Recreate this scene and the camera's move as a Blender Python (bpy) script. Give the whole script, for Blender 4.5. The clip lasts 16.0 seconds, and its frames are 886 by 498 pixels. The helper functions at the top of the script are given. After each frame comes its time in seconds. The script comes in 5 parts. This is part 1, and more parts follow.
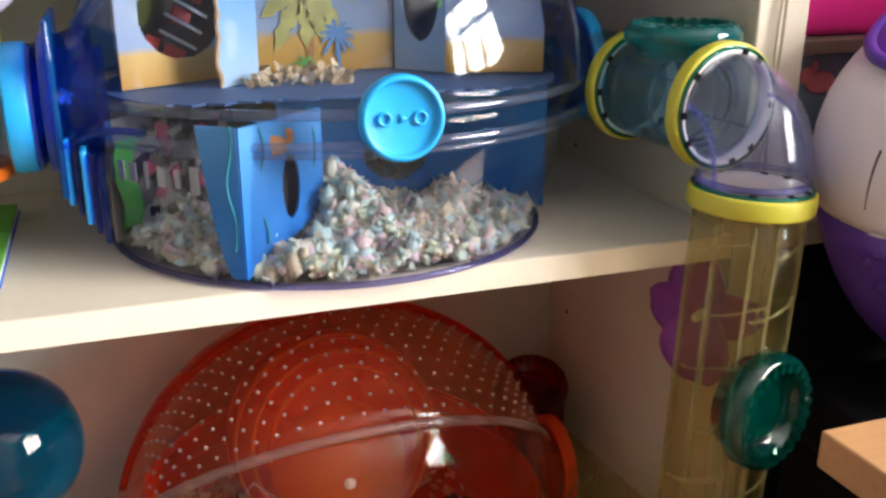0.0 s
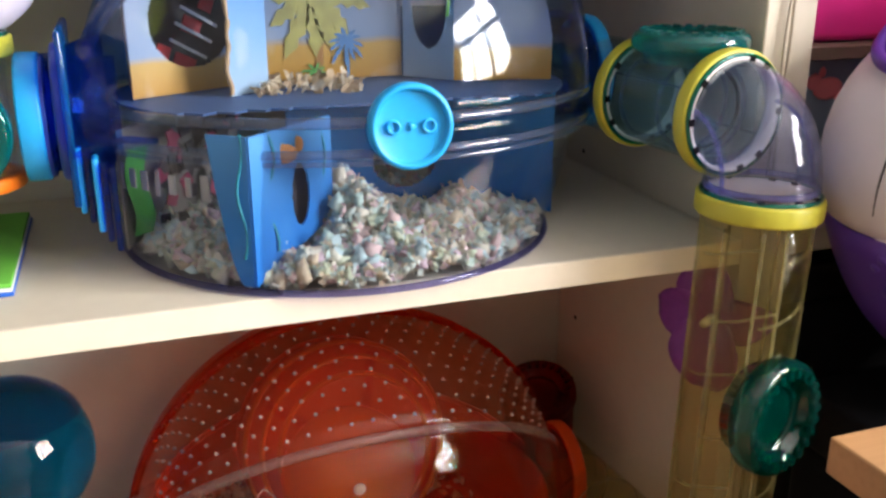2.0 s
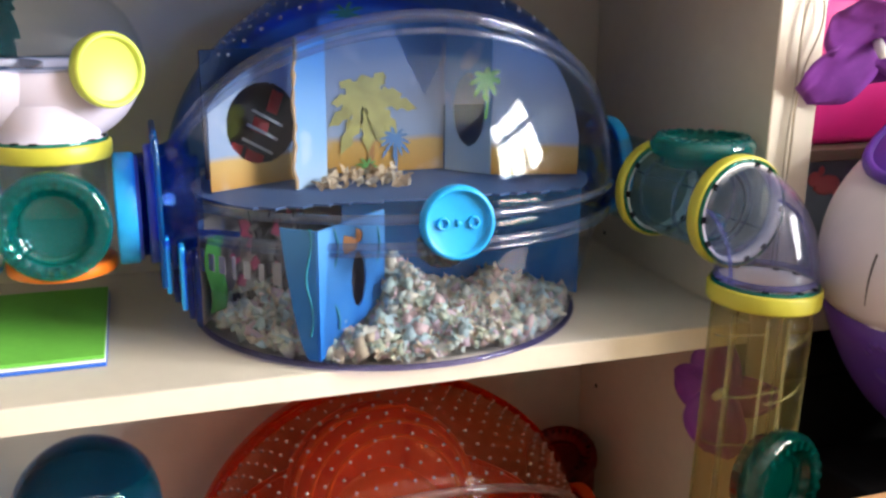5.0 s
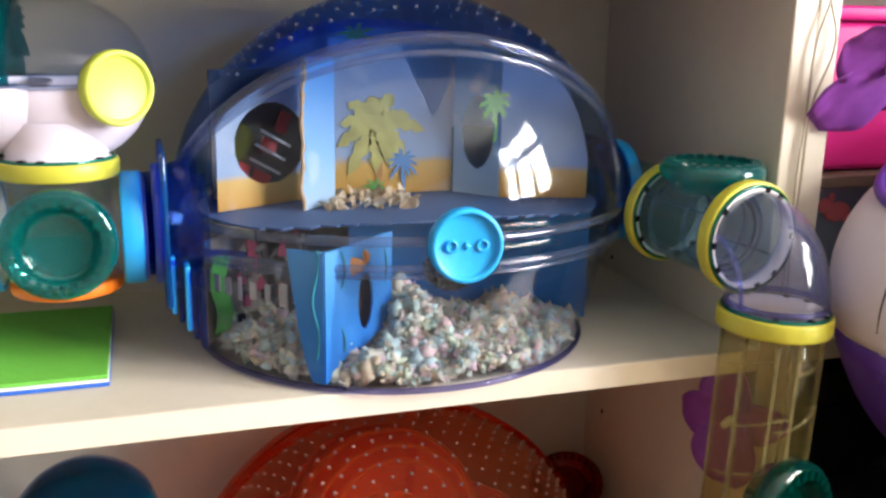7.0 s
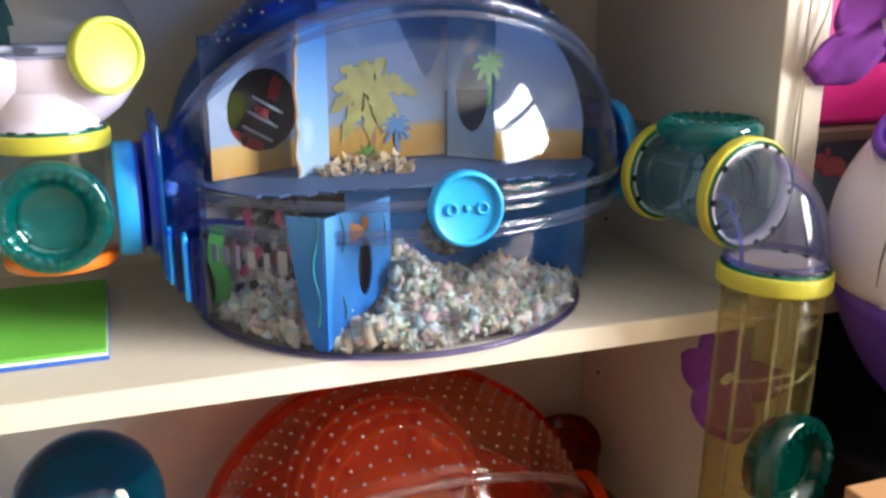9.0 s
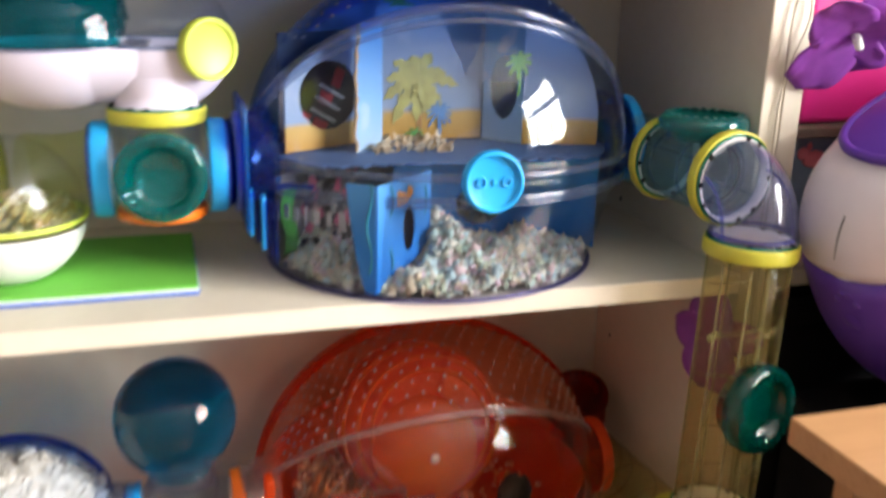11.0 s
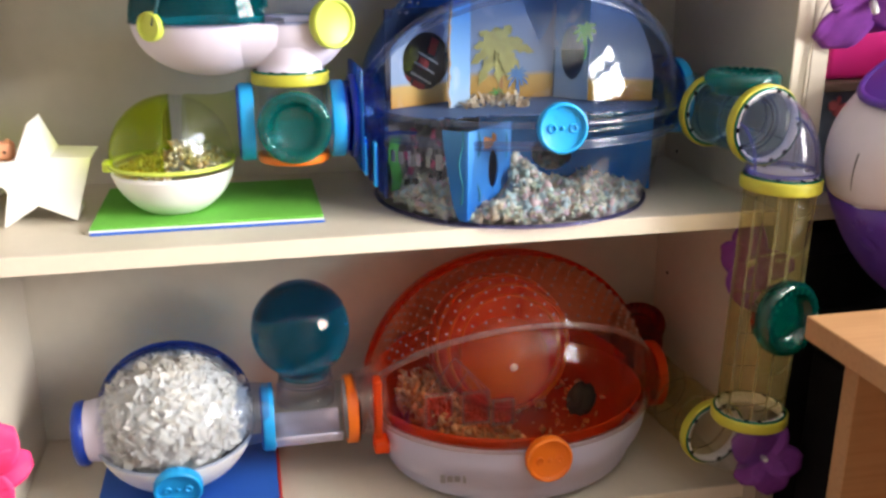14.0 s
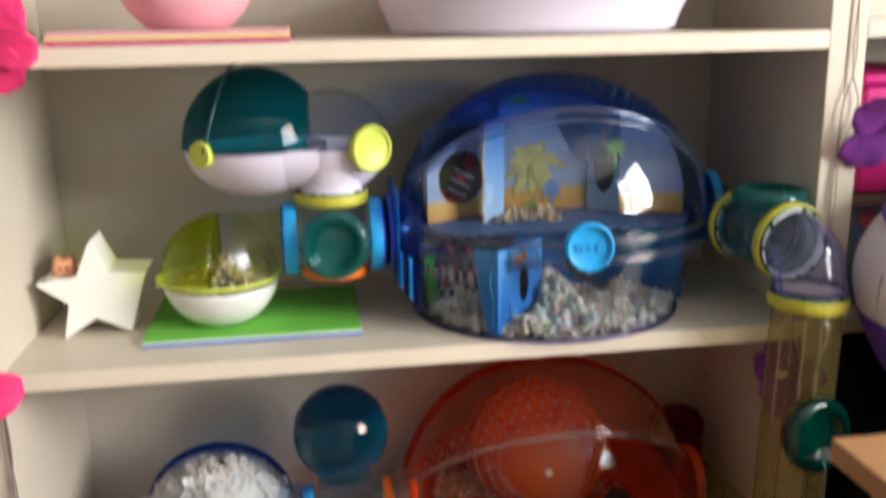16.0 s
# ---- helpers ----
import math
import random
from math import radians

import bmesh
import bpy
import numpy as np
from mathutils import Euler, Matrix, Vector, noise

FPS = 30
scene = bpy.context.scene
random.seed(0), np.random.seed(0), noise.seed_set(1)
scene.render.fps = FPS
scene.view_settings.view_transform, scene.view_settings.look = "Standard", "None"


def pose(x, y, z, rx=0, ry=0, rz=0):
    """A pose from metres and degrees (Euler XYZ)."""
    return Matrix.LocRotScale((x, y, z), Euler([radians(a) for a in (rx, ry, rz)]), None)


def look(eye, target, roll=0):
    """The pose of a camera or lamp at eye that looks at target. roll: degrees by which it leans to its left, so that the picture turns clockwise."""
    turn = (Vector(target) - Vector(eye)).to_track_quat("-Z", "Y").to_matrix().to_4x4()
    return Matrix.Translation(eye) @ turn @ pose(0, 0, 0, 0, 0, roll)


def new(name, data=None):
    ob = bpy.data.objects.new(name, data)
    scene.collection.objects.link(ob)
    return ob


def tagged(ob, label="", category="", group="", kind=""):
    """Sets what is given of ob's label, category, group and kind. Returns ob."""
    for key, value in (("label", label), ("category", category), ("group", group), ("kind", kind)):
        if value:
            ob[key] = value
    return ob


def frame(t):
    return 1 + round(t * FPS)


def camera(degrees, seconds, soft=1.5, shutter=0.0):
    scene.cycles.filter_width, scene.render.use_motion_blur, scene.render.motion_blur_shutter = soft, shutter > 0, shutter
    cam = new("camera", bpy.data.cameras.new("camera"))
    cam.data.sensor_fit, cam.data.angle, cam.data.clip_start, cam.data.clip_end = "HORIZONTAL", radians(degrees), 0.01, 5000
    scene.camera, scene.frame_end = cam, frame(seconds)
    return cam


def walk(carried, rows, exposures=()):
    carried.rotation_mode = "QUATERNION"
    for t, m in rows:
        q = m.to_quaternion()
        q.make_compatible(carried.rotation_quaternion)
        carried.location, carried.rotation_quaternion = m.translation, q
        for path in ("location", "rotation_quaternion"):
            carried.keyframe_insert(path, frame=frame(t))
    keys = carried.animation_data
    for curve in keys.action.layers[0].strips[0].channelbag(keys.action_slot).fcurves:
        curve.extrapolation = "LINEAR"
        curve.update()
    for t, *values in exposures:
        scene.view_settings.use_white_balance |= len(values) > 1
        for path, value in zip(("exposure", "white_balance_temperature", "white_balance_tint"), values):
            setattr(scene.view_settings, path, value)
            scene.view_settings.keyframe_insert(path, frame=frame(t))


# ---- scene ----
scene.cycles.transparent_max_bounces = 32
cam = camera(51.3, 16.0, soft=2.7, shutter=0.9)
PATH = [
    (0, (0.009, -0.471, 1.033), (0.652, 1.306, 0.378), 0.3),
    (0.5, (0.009, -0.471, 1.034), (0.643, 1.308, 0.377), 0.2),
    (1, (0.009, -0.471, 1.034), (0.64, 1.309, 0.376), 0.1),
    (1.5, (0.008, -0.472, 1.035), (0.639, 1.31, 0.38), -0.0),
    (2, (0.008, -0.473, 1.035), (0.635, 1.313, 0.39), 0.0),
    (2.5, (0.004, -0.48, 1.043), (0.626, 1.313, 0.413), 0.1),
    (3, (-0.004, -0.493, 1.054), (0.622, 1.306, 0.444), 0.3),
    (3.5, (-0.022, -0.509, 1.064), (0.583, 1.306, 0.483), 0.1),
    (4, (-0.027, -0.526, 1.075), (0.579, 1.3, 0.528), 0.1),
    (6.3, (-0.032, -0.519, 1.069), (0.591, 1.316, 0.553), 1.0),
    (6.5, (-0.032, -0.517, 1.07), (0.59, 1.316, 0.566), 1.0),
    (7, (-0.031, -0.52, 1.072), (0.578, 1.322, 0.586), 1.1),
    (7.5, (-0.034, -0.512, 1.068), (0.583, 1.327, 0.58), 1.1),
    (8, (-0.038, -0.509, 1.068), (0.561, 1.327, 0.545), 0.4),
    (8.2, (-0.039, -0.501, 1.067), (0.581, 1.326, 0.541), 0.6),
    (10.3, (-0.046, -0.553, 1.084), (0.598, 1.255, 0.5), -0.3),
    (10.5, (-0.052, -0.561, 1.089), (0.552, 1.272, 0.565), -0.7),
    (11, (-0.074, -0.632, 1.089), (0.482, 1.198, 0.503), 1.4),
    (11.5, (-0.1, -0.704, 1.082), (0.388, 1.134, 0.463), 1.6),
    (12, (-0.108, -0.747, 1.087), (0.368, 1.099, 0.482), 0.7),
    (12.5, (-0.119, -0.765, 1.09), (0.339, 1.089, 0.496), 0.5),
    (13, (-0.116, -0.767, 1.09), (0.315, 1.094, 0.496), 0.2),
    (13.5, (-0.116, -0.771, 1.09), (0.295, 1.083, 0.46), 0.1),
    (14, (-0.123, -0.788, 1.093), (0.273, 1.071, 0.471), -0.1),
    (14.5, (-0.129, -0.803, 1.095), (0.261, 1.067, 0.502), -0.2),
    (15, (-0.124, -0.814, 1.1), (0.254, 1.063, 0.524), -0.6),
    (15.5, (-0.126, -0.821, 1.104), (0.222, 1.073, 0.563), -0.7),
    (16, (-0.096, -0.812, 1.151), (0.17, 1.108, 0.657), -1.1),
]
walk(cam, [(t, look(eye, target, roll)) for t, eye, target, roll in PATH],
     exposures=[(0.0, 0.05), (3.0, -0.06), (6.5, 0.05), (11.0, 0.07), (13.0, 0.02), (14.5, -0.05), (15.2, -0.2), (15.8, -0.5), (16.0, -0.6)])

# ---- world, daylight and exposure ----
world = bpy.data.worlds.new("sky")
scene.world = world
world.use_nodes = True
wn = world.node_tree.nodes
sky = wn.new("ShaderNodeTexSky")
sky.sky_type = "NISHITA"
sky.sun_disc = False
sky.sun_elevation, sky.sun_rotation = radians(50), radians(117)
wn["Background"].inputs["Strength"].default_value = 0.10
world.node_tree.links.new(sky.outputs["Color"], wn["Background"].inputs["Color"])

WIN_X, WIN_Y0, WIN_Y1, WIN_Z0, WIN_Z1 = 1.75, -1.95, -0.65, 1.06, 2.16
sun = new("sun", bpy.data.lights.new("sun", "SUN"))
sun.data.energy, sun.data.angle, sun.data.color = 5.0, radians(0.5), (1.0, 0.95, 0.86)
sun.matrix_world = look((3.0, -1.5, 4.0), (0, 0, 0))
day = new("window_daylight", bpy.data.lights.new("window_daylight", "AREA"))
day.data.shape, day.data.size, day.data.size_y = "RECTANGLE", WIN_Y1 - WIN_Y0 - 0.04, WIN_Z1 - WIN_Z0 - 0.04
day.data.energy, day.data.color = 220.0, (1.0, 0.98, 0.945)
day.matrix_world = look((WIN_X + 0.07, (WIN_Y0 + WIN_Y1) / 2, (WIN_Z0 + WIN_Z1) / 2), (0, (WIN_Y0 + WIN_Y1) / 2, (WIN_Z0 + WIN_Z1) / 2))


# ---- materials ----
def material(name, colour, rough=0.5, metal=0.0, vary=0.06, grain=60.0, bump=0.03, spec=0.5, sub=0.0, rough_vary=0.08):
    """An opaque surface with variation at two scales and a fine relief."""
    m = bpy.data.materials.new(name)
    m.use_nodes = True
    nt, b = m.node_tree, m.node_tree.nodes["Principled BSDF"]
    b.inputs["Metallic"].default_value = metal
    b.inputs["Specular IOR Level"].default_value = spec
    if sub:
        b.inputs["Subsurface Weight"].default_value = sub
        b.inputs["Subsurface Radius"].default_value = (0.01, 0.01, 0.01)
    tc = nt.nodes.new("ShaderNodeTexCoord")
    big, fine = nt.nodes.new("ShaderNodeTexNoise"), nt.nodes.new("ShaderNodeTexNoise")
    big.inputs["Scale"].default_value, fine.inputs["Scale"].default_value = grain / 8, grain
    big.inputs["Detail"].default_value, fine.inputs["Detail"].default_value = 3, 4
    add = nt.nodes.new("ShaderNodeMath")
    add.operation = "ADD"
    ramp = nt.nodes.new("ShaderNodeMapRange")
    ramp.inputs["From Min"].default_value, ramp.inputs["From Max"].default_value = 0.6, 1.4
    ramp.inputs["To Min"].default_value, ramp.inputs["To Max"].default_value = 1 - vary, 1 + vary
    mul = nt.nodes.new("ShaderNodeVectorMath")
    mul.operation = "SCALE"
    mul.inputs[0].default_value = colour
    for n in (big, fine):
        nt.links.new(tc.outputs["Object"], n.inputs["Vector"])
    nt.links.new(big.outputs["Fac"], add.inputs[0])
    nt.links.new(fine.outputs["Fac"], add.inputs[1])
    nt.links.new(add.outputs[0], ramp.inputs["Value"])
    nt.links.new(ramp.outputs[0], mul.inputs["Scale"])
    nt.links.new(mul.outputs[0], b.inputs["Base Color"])
    rr = nt.nodes.new("ShaderNodeMapRange")
    rr.inputs["To Min"].default_value, rr.inputs["To Max"].default_value = max(0.02, rough - rough_vary), min(1, rough + rough_vary)
    nt.links.new(big.outputs["Fac"], rr.inputs["Value"])
    nt.links.new(rr.outputs[0], b.inputs["Roughness"])
    bp = nt.nodes.new("ShaderNodeBump")
    bp.inputs["Strength"].default_value, bp.inputs["Distance"].default_value = bump, 0.002
    nt.links.new(fine.outputs["Fac"], bp.inputs["Height"])
    nt.links.new(bp.outputs[0], b.inputs["Normal"])
    return m


def clear(name, tint, gloss=1.0, rough=0.03, milk=0.0, milk_colour=(0.8, 0.8, 0.8)):
    """Transparent moulded plastic: tinted passage of light, Fresnel gloss, a little haze and scuffing."""
    m = bpy.data.materials.new(name)
    m.use_nodes = True
    nt = m.node_tree
    nt.nodes.remove(nt.nodes["Principled BSDF"])
    out = nt.nodes["Material Output"]
    tr, gl, df = nt.nodes.new("ShaderNodeBsdfTransparent"), nt.nodes.new("ShaderNodeBsdfGlossy"), nt.nodes.new("ShaderNodeBsdfDiffuse")
    tr.inputs["Color"].default_value = (*tint, 1)
    df.inputs["Color"].default_value = (*milk_colour, 1)
    tc, ns = nt.nodes.new("ShaderNodeTexCoord"), nt.nodes.new("ShaderNodeTexNoise")
    ns.inputs["Scale"].default_value, ns.inputs["Detail"].default_value = 35, 5
    nt.links.new(tc.outputs["Object"], ns.inputs["Vector"])
    rr = nt.nodes.new("ShaderNodeMapRange")
    rr.inputs["To Min"].default_value, rr.inputs["To Max"].default_value = rough * 0.4, rough * 2.2
    nt.links.new(ns.outputs["Fac"], rr.inputs["Value"])
    nt.links.new(rr.outputs[0], gl.inputs["Roughness"])
    wob = nt.nodes.new("ShaderNodeTexNoise")
    wob.inputs["Scale"].default_value = 18
    nt.links.new(tc.outputs["Object"], wob.inputs["Vector"])
    bp = nt.nodes.new("ShaderNodeBump")
    bp.inputs["Strength"].default_value, bp.inputs["Distance"].default_value = 0.06, 0.01
    nt.links.new(wob.outputs["Fac"], bp.inputs["Height"])
    nt.links.new(bp.outputs[0], gl.inputs["Normal"])
    lw = nt.nodes.new("ShaderNodeLayerWeight")
    lw.inputs["Blend"].default_value = 0.5
    pw, fm = nt.nodes.new("ShaderNodeMath"), nt.nodes.new("ShaderNodeMath")
    pw.operation = "POWER"
    pw.inputs[1].default_value = 4.0
    fm.operation, fm.use_clamp = "MULTIPLY_ADD", True
    fm.inputs[1].default_value, fm.inputs[2].default_value = 0.40 * gloss, 0.024 * gloss
    nt.links.new(lw.outputs["Facing"], pw.inputs[0])
    nt.links.new(pw.outputs[0], fm.inputs[0])
    m1, m2 = nt.nodes.new("ShaderNodeMixShader"), nt.nodes.new("ShaderNodeMixShader")
    m1.inputs[0].default_value = milk
    nt.links.new(tr.outputs[0], m1.inputs[1])
    tl, half = nt.nodes.new("ShaderNodeBsdfTranslucent"), nt.nodes.new("ShaderNodeMixShader")
    tl.inputs["Color"].default_value = (*milk_colour, 1)
    half.inputs[0].default_value = 0.5
    nt.links.new(df.outputs[0], half.inputs[1])
    nt.links.new(tl.outputs[0], half.inputs[2])
    nt.links.new(half.outputs[0], m1.inputs[2])
    nt.links.new(fm.outputs[0], m2.inputs[0])
    nt.links.new(m1.outputs[0], m2.inputs[1])
    nt.links.new(gl.outputs[0], m2.inputs[2])
    nt.links.new(m2.outputs[0], out.inputs["Surface"])
    return m


def pieces(name, colours, rough=0.8):
    """Loose bits, each in one of several colours."""
    m = bpy.data.materials.new(name)
    m.use_nodes = True
    nt, b = m.node_tree, m.node_tree.nodes["Principled BSDF"]
    geo, ramp = nt.nodes.new("ShaderNodeNewGeometry"), nt.nodes.new("ShaderNodeValToRGB")
    ramp.color_ramp.interpolation = "CONSTANT"
    while len(ramp.color_ramp.elements) < len(colours):
        ramp.color_ramp.elements.new(0.5)
    for i, c in enumerate(colours):
        ramp.color_ramp.elements[i].position = i / len(colours)
        ramp.color_ramp.elements[i].color = (*c, 1)
    nt.links.new(geo.outputs["Random Per Island"], ramp.inputs[0])
    nt.links.new(ramp.outputs[0], b.inputs["Base Color"])
    b.inputs["Roughness"].default_value = rough
    tl, mx = nt.nodes.new("ShaderNodeBsdfTranslucent"), nt.nodes.new("ShaderNodeMixShader")
    mx.inputs[0].default_value = 0.4
    nt.links.new(ramp.outputs[0], tl.inputs["Color"])
    nt.links.new(b.outputs[0], mx.inputs[1])
    nt.links.new(tl.outputs[0], mx.inputs[2])
    nt.links.new(mx.outputs[0], nt.nodes["Material Output"].inputs["Surface"])
    return m


M_SHELF = material("cream_laminate", (0.64, 0.575, 0.48), 0.45, vary=0.035, grain=90, bump=0.02)
M_BACK = material("cream_hardboard", (0.56, 0.515, 0.44), 0.6, vary=0.05, grain=50)
M_EDGE = material("cream_edging", (0.80, 0.71, 0.58), 0.4, vary=0.03, grain=120, bump=0.015)
M_HOLE = material("dark_hole", (0.02, 0.015, 0.012), 0.9)
M_WALL = material("painted_wall", (0.28, 0.27, 0.25), 0.8, vary=0.04, grain=25, bump=0.05)
M_CEIL = material("white_ceiling", (0.66, 0.66, 0.64), 0.85, vary=0.03, grain=30)
# Floor is out of view; its warm colour bounces light into the low shelf.
M_BOUNCEFLOOR = material("warm_bounce_floor", (0.40, 0.19, 0.09), 0.6, vary=0.2, grain=40, bump=0.05)
M_SKYBLUE = material("sky_blue_plastic", (0.012, 0.36, 0.80), 0.38, vary=0.04, grain=40)
M_DEEPBLUE = material("deep_blue_plastic", (0.007, 0.04, 0.32), 0.3, vary=0.05, grain=40)
M_LIME = material("lime_plastic", (0.58, 0.69, 0.10), 0.42, vary=0.04, grain=40)
M_YELLOW = material("yellow_plastic", (0.52, 0.50, 0.05), 0.4, vary=0.06, grain=50)
M_ORANGE = material("orange_plastic", (0.86, 0.19, 0.012), 0.38, vary=0.05, grain=40)
M_LILAC = material("lilac_white_plastic", (0.70, 0.66, 0.80), 0.42, vary=0.03, grain=30)
# Darker copy of the lilac, with the low shelf's shade in its colour.
M_LILACSHADE = material("shaded_lilac_plastic", (0.52, 0.50, 0.64), 0.42, vary=0.03, grain=30)
M_WHITEP = material("white_plastic", (0.80, 0.79, 0.78), 0.4, vary=0.03, grain=30)
M_GREYPRINT = material("grey_print", (0.30, 0.29, 0.31), 0.6)
M_PALEPRINT = material("pale_print", (0.60, 0.60, 0.62), 0.6)
M_GREEN = material("green_foam", (0.14, 0.48, 0.055), 0.75, vary=0.07, grain=150, bump=0.08)
M_MATWHITE = material("white_sheet", (0.78, 0.80, 0.82), 0.7)
M_MATBLUE = material("blue_sheet", (0.02, 0.12, 0.55), 0.6, vary=0.06)
M_RED = material("red_sheet", (0.55, 0.03, 0.02), 0.6)
M_PINK = material("pink_plastic", (0.58, 0.012, 0.20), 0.45, vary=0.08, grain=30)
M_PINKPALE = material("pale_pink_plastic", (0.80, 0.42, 0.48), 0.4, vary=0.05)
M_PETALP = material("purple_petal_fabric", (0.23, 0.045, 0.34), 0.6, vary=0.18, grain=120, bump=0.12, sub=0.2)
M_PETALK = material("pink_petal_fabric", (0.85, 0.04, 0.20), 0.6, vary=0.15, grain=120, bump=0.12, sub=0.2)
M_CABLE = material("thin_cable", (0.42, 0.36, 0.28), 0.4)
M_GCABLE = material("grey_cable", (0.22, 0.21, 0.20), 0.5)
M_STAR = material("white_card", (0.84, 0.82, 0.77), 0.7, vary=0.02)
M_TOY = material("peach_rubber", (0.78, 0.36, 0.20), 0.55, vary=0.06)
M_BLACK = material("matt_black", (0.006, 0.0055, 0.007), 0.9, vary=0.3, spec=0.15)
M_PURPLE = material("purple_plastic", (0.10, 0.035, 0.33), 0.4, vary=0.06)
M_SHELL = material("pale_lilac_shell", (0.66, 0.60, 0.66), 0.45, vary=0.04)
M_GREYBLUE = material("grey_blue_card", (0.17, 0.24, 0.30), 0.6, vary=0.1)
M_PINKSHAPE = material("salmon_print", (0.72, 0.20, 0.22), 0.6)
M_WOODSHELF = material("dark_brown_board", (0.10, 0.07, 0.05), 0.6)
M_KRAFT = material("torn_cardboard", (0.42, 0.28, 0.16), 0.85, vary=0.18, grain=200, bump=0.2)

C_CLEAR = clear("clear_plastic", (0.95, 0.965, 0.985), 1.0, 0.02, 0.003, (0.6, 0.68, 0.85))
C_CLEAREDGE = clear("clear_plastic_rim", (0.72, 0.78, 0.88), 2.4, 0.05, 0.07, (0.55, 0.65, 0.88))
C_BLUE = clear("blue_clear_plastic", (0.50, 0.69, 0.95), 1.0, 0.03, 0.03, (0.04, 0.16, 0.7))
C_BLUESIDE = clear("blue_end_plastic", (0.30, 0.54, 0.94), 1.1, 0.03, 0.03, (0.03, 0.16, 0.7))
C_BLUEDEEP = clear("blue_port_plastic", (0.10, 0.28, 0.82), 1.2, 0.05, 0.08, (0.02, 0.12, 0.6))
C_FLANGE = clear("blue_flange_plastic", (0.06, 0.30, 0.80), 1.3, 0.05, 0.35, (0.01, 0.22, 0.68))
C_RED = clear("red_clear_plastic", (0.95, 0.30, 0.14), 1.0, 0.03, 0.08, (0.9, 0.12, 0.02))
C_HUB = clear("orange_hub_plastic", (1.0, 0.48, 0.07), 0.6, 0.05, 0.5, (1.0, 0.36, 0.02))
C_REDDOME = clear("orange_tinted_dome", (0.98, 0.74, 0.63), 1.0, 0.02, 0.06, (1.0, 0.36, 0.20))
# The milky white here paints in the bright highlights of the raised dots.
C_DOT = clear("air_hole_plastic", (0.85, 0.80, 0.78), 5.0, 0.06, 0.30, (0.95, 0.86, 0.82))
C_FOOT = clear("blue_foot_edge", (0.50, 0.50, 0.74), 1.5, 0.05, 0.04, (0.15, 0.15, 0.5))
C_REDDEEP = clear("red_wheel_plastic", (1.0, 0.30, 0.10), 1.0, 0.05, 0.55, (1.0, 0.15, 0.025))
C_CAPRED = clear("dark_red_cap_plastic", (0.60, 0.05, 0.03), 1.0, 0.05, 0.15, (0.5, 0.03, 0.01))
C_WARM = clear("clear_warm_plastic", (0.97, 0.90, 0.85), 0.8, 0.02, 0.004, (0.8, 0.6, 0.5))
C_WARMEDGE = clear("clear_warm_rim", (0.86, 0.76, 0.73), 3.0, 0.05, 0.18, (0.86, 0.74, 0.74))
C_LIME = clear("lime_clear_plastic", (0.86, 0.90, 0.34), 1.0, 0.03, 0.06, (0.5, 0.65, 0.02))
C_TEAL = clear("teal_clear_plastic", (0.03, 0.46, 0.52), 1.0, 0.03, 0.16, (0.0, 0.36, 0.42))
C_TEALCAP = clear("teal_cap_plastic", (0.005, 0.52, 0.52), 2.6, 0.03, 0.18, (0.0, 0.58, 0.55))
C_GREENCAP = clear("green_cap_plastic", (0.01, 0.40, 0.34), 2.4, 0.04, 0.14, (0.0, 0.28, 0.22))
C_BALL = bpy.data.materials.new("turquoise_glassy_plastic")
C_BALL.use_nodes = True
_b = C_BALL.node_tree.nodes["Principled BSDF"]
_b.inputs["Base Color"].default_value = (0.0002, 0.29, 0.58, 1)
_b.inputs["Transmission Weight"].default_value, _b.inputs["IOR"].default_value, _b.inputs["Roughness"].default_value = 0.985, 1.40, 0.01
C_PALELIME = clear("pale_lime_clear_plastic", (0.92, 0.95, 0.70), 1.2, 0.03, 0.03, (0.5, 0.6, 0.1))
C_TOPSHADE = clear("navy_shade_tint", (0.56, 0.63, 0.80), 1.0, 0.02, 0.0)
C_TUBE = clear("pale_yellow_tube", (0.95, 0.92, 0.79), 1.0, 0.03, 0.03, (0.6, 0.55, 0.2))
C_TUBEEDGE = clear("tube_rib", (0.92, 0.90, 0.74), 1.5, 0.06, 0.25, (0.7, 0.66, 0.4))
C_TEALISH = clear("pale_teal_tube", (0.80, 0.92, 0.94), 1.3, 0.03, 0.03, (0.3, 0.6, 0.65))
C_ELBOWEDGE = clear("violet_edge", (0.55, 0.58, 0.9), 2.0, 0.05, 0.15, (0.4, 0.42, 0.8))
C_ELBOW = clear("violet_clear_elbow", (0.90, 0.91, 0.98), 1.5, 0.03, 0.05, (0.4, 0.45, 0.8))


# ---- mesh helpers ----
def thing(name, at, label, category, group="", kind=""):
    ob = new(name)
    ob.location = at
    ob.empty_display_size = 0.02
    return tagged(ob, label, category, group, kind)


def part(name, bm, mat, parent=None, label="", smooth=True, solid=0.0, kind=""):
    """Links a bmesh, given in world coordinates, as one mesh object under a thing or under a part."""
    me = bpy.data.meshes.new(name)
    bmesh.ops.recalc_face_normals(bm, faces=bm.faces)
    for f in bm.faces:
        f.smooth = smooth
    bm.to_mesh(me)
    bm.free()
    me.materials.append(mat)
    ob = new(name, me)
    if parent is not None:
        ob.parent = parent
        ob.matrix_parent_inverse = Matrix.Translation(parent.location).inverted()
    if solid:
        md = ob.modifiers.new("thickness", "SOLIDIFY")
        md.thickness, md.offset = solid, 1.0
    return tagged(ob, label=label, kind=kind)


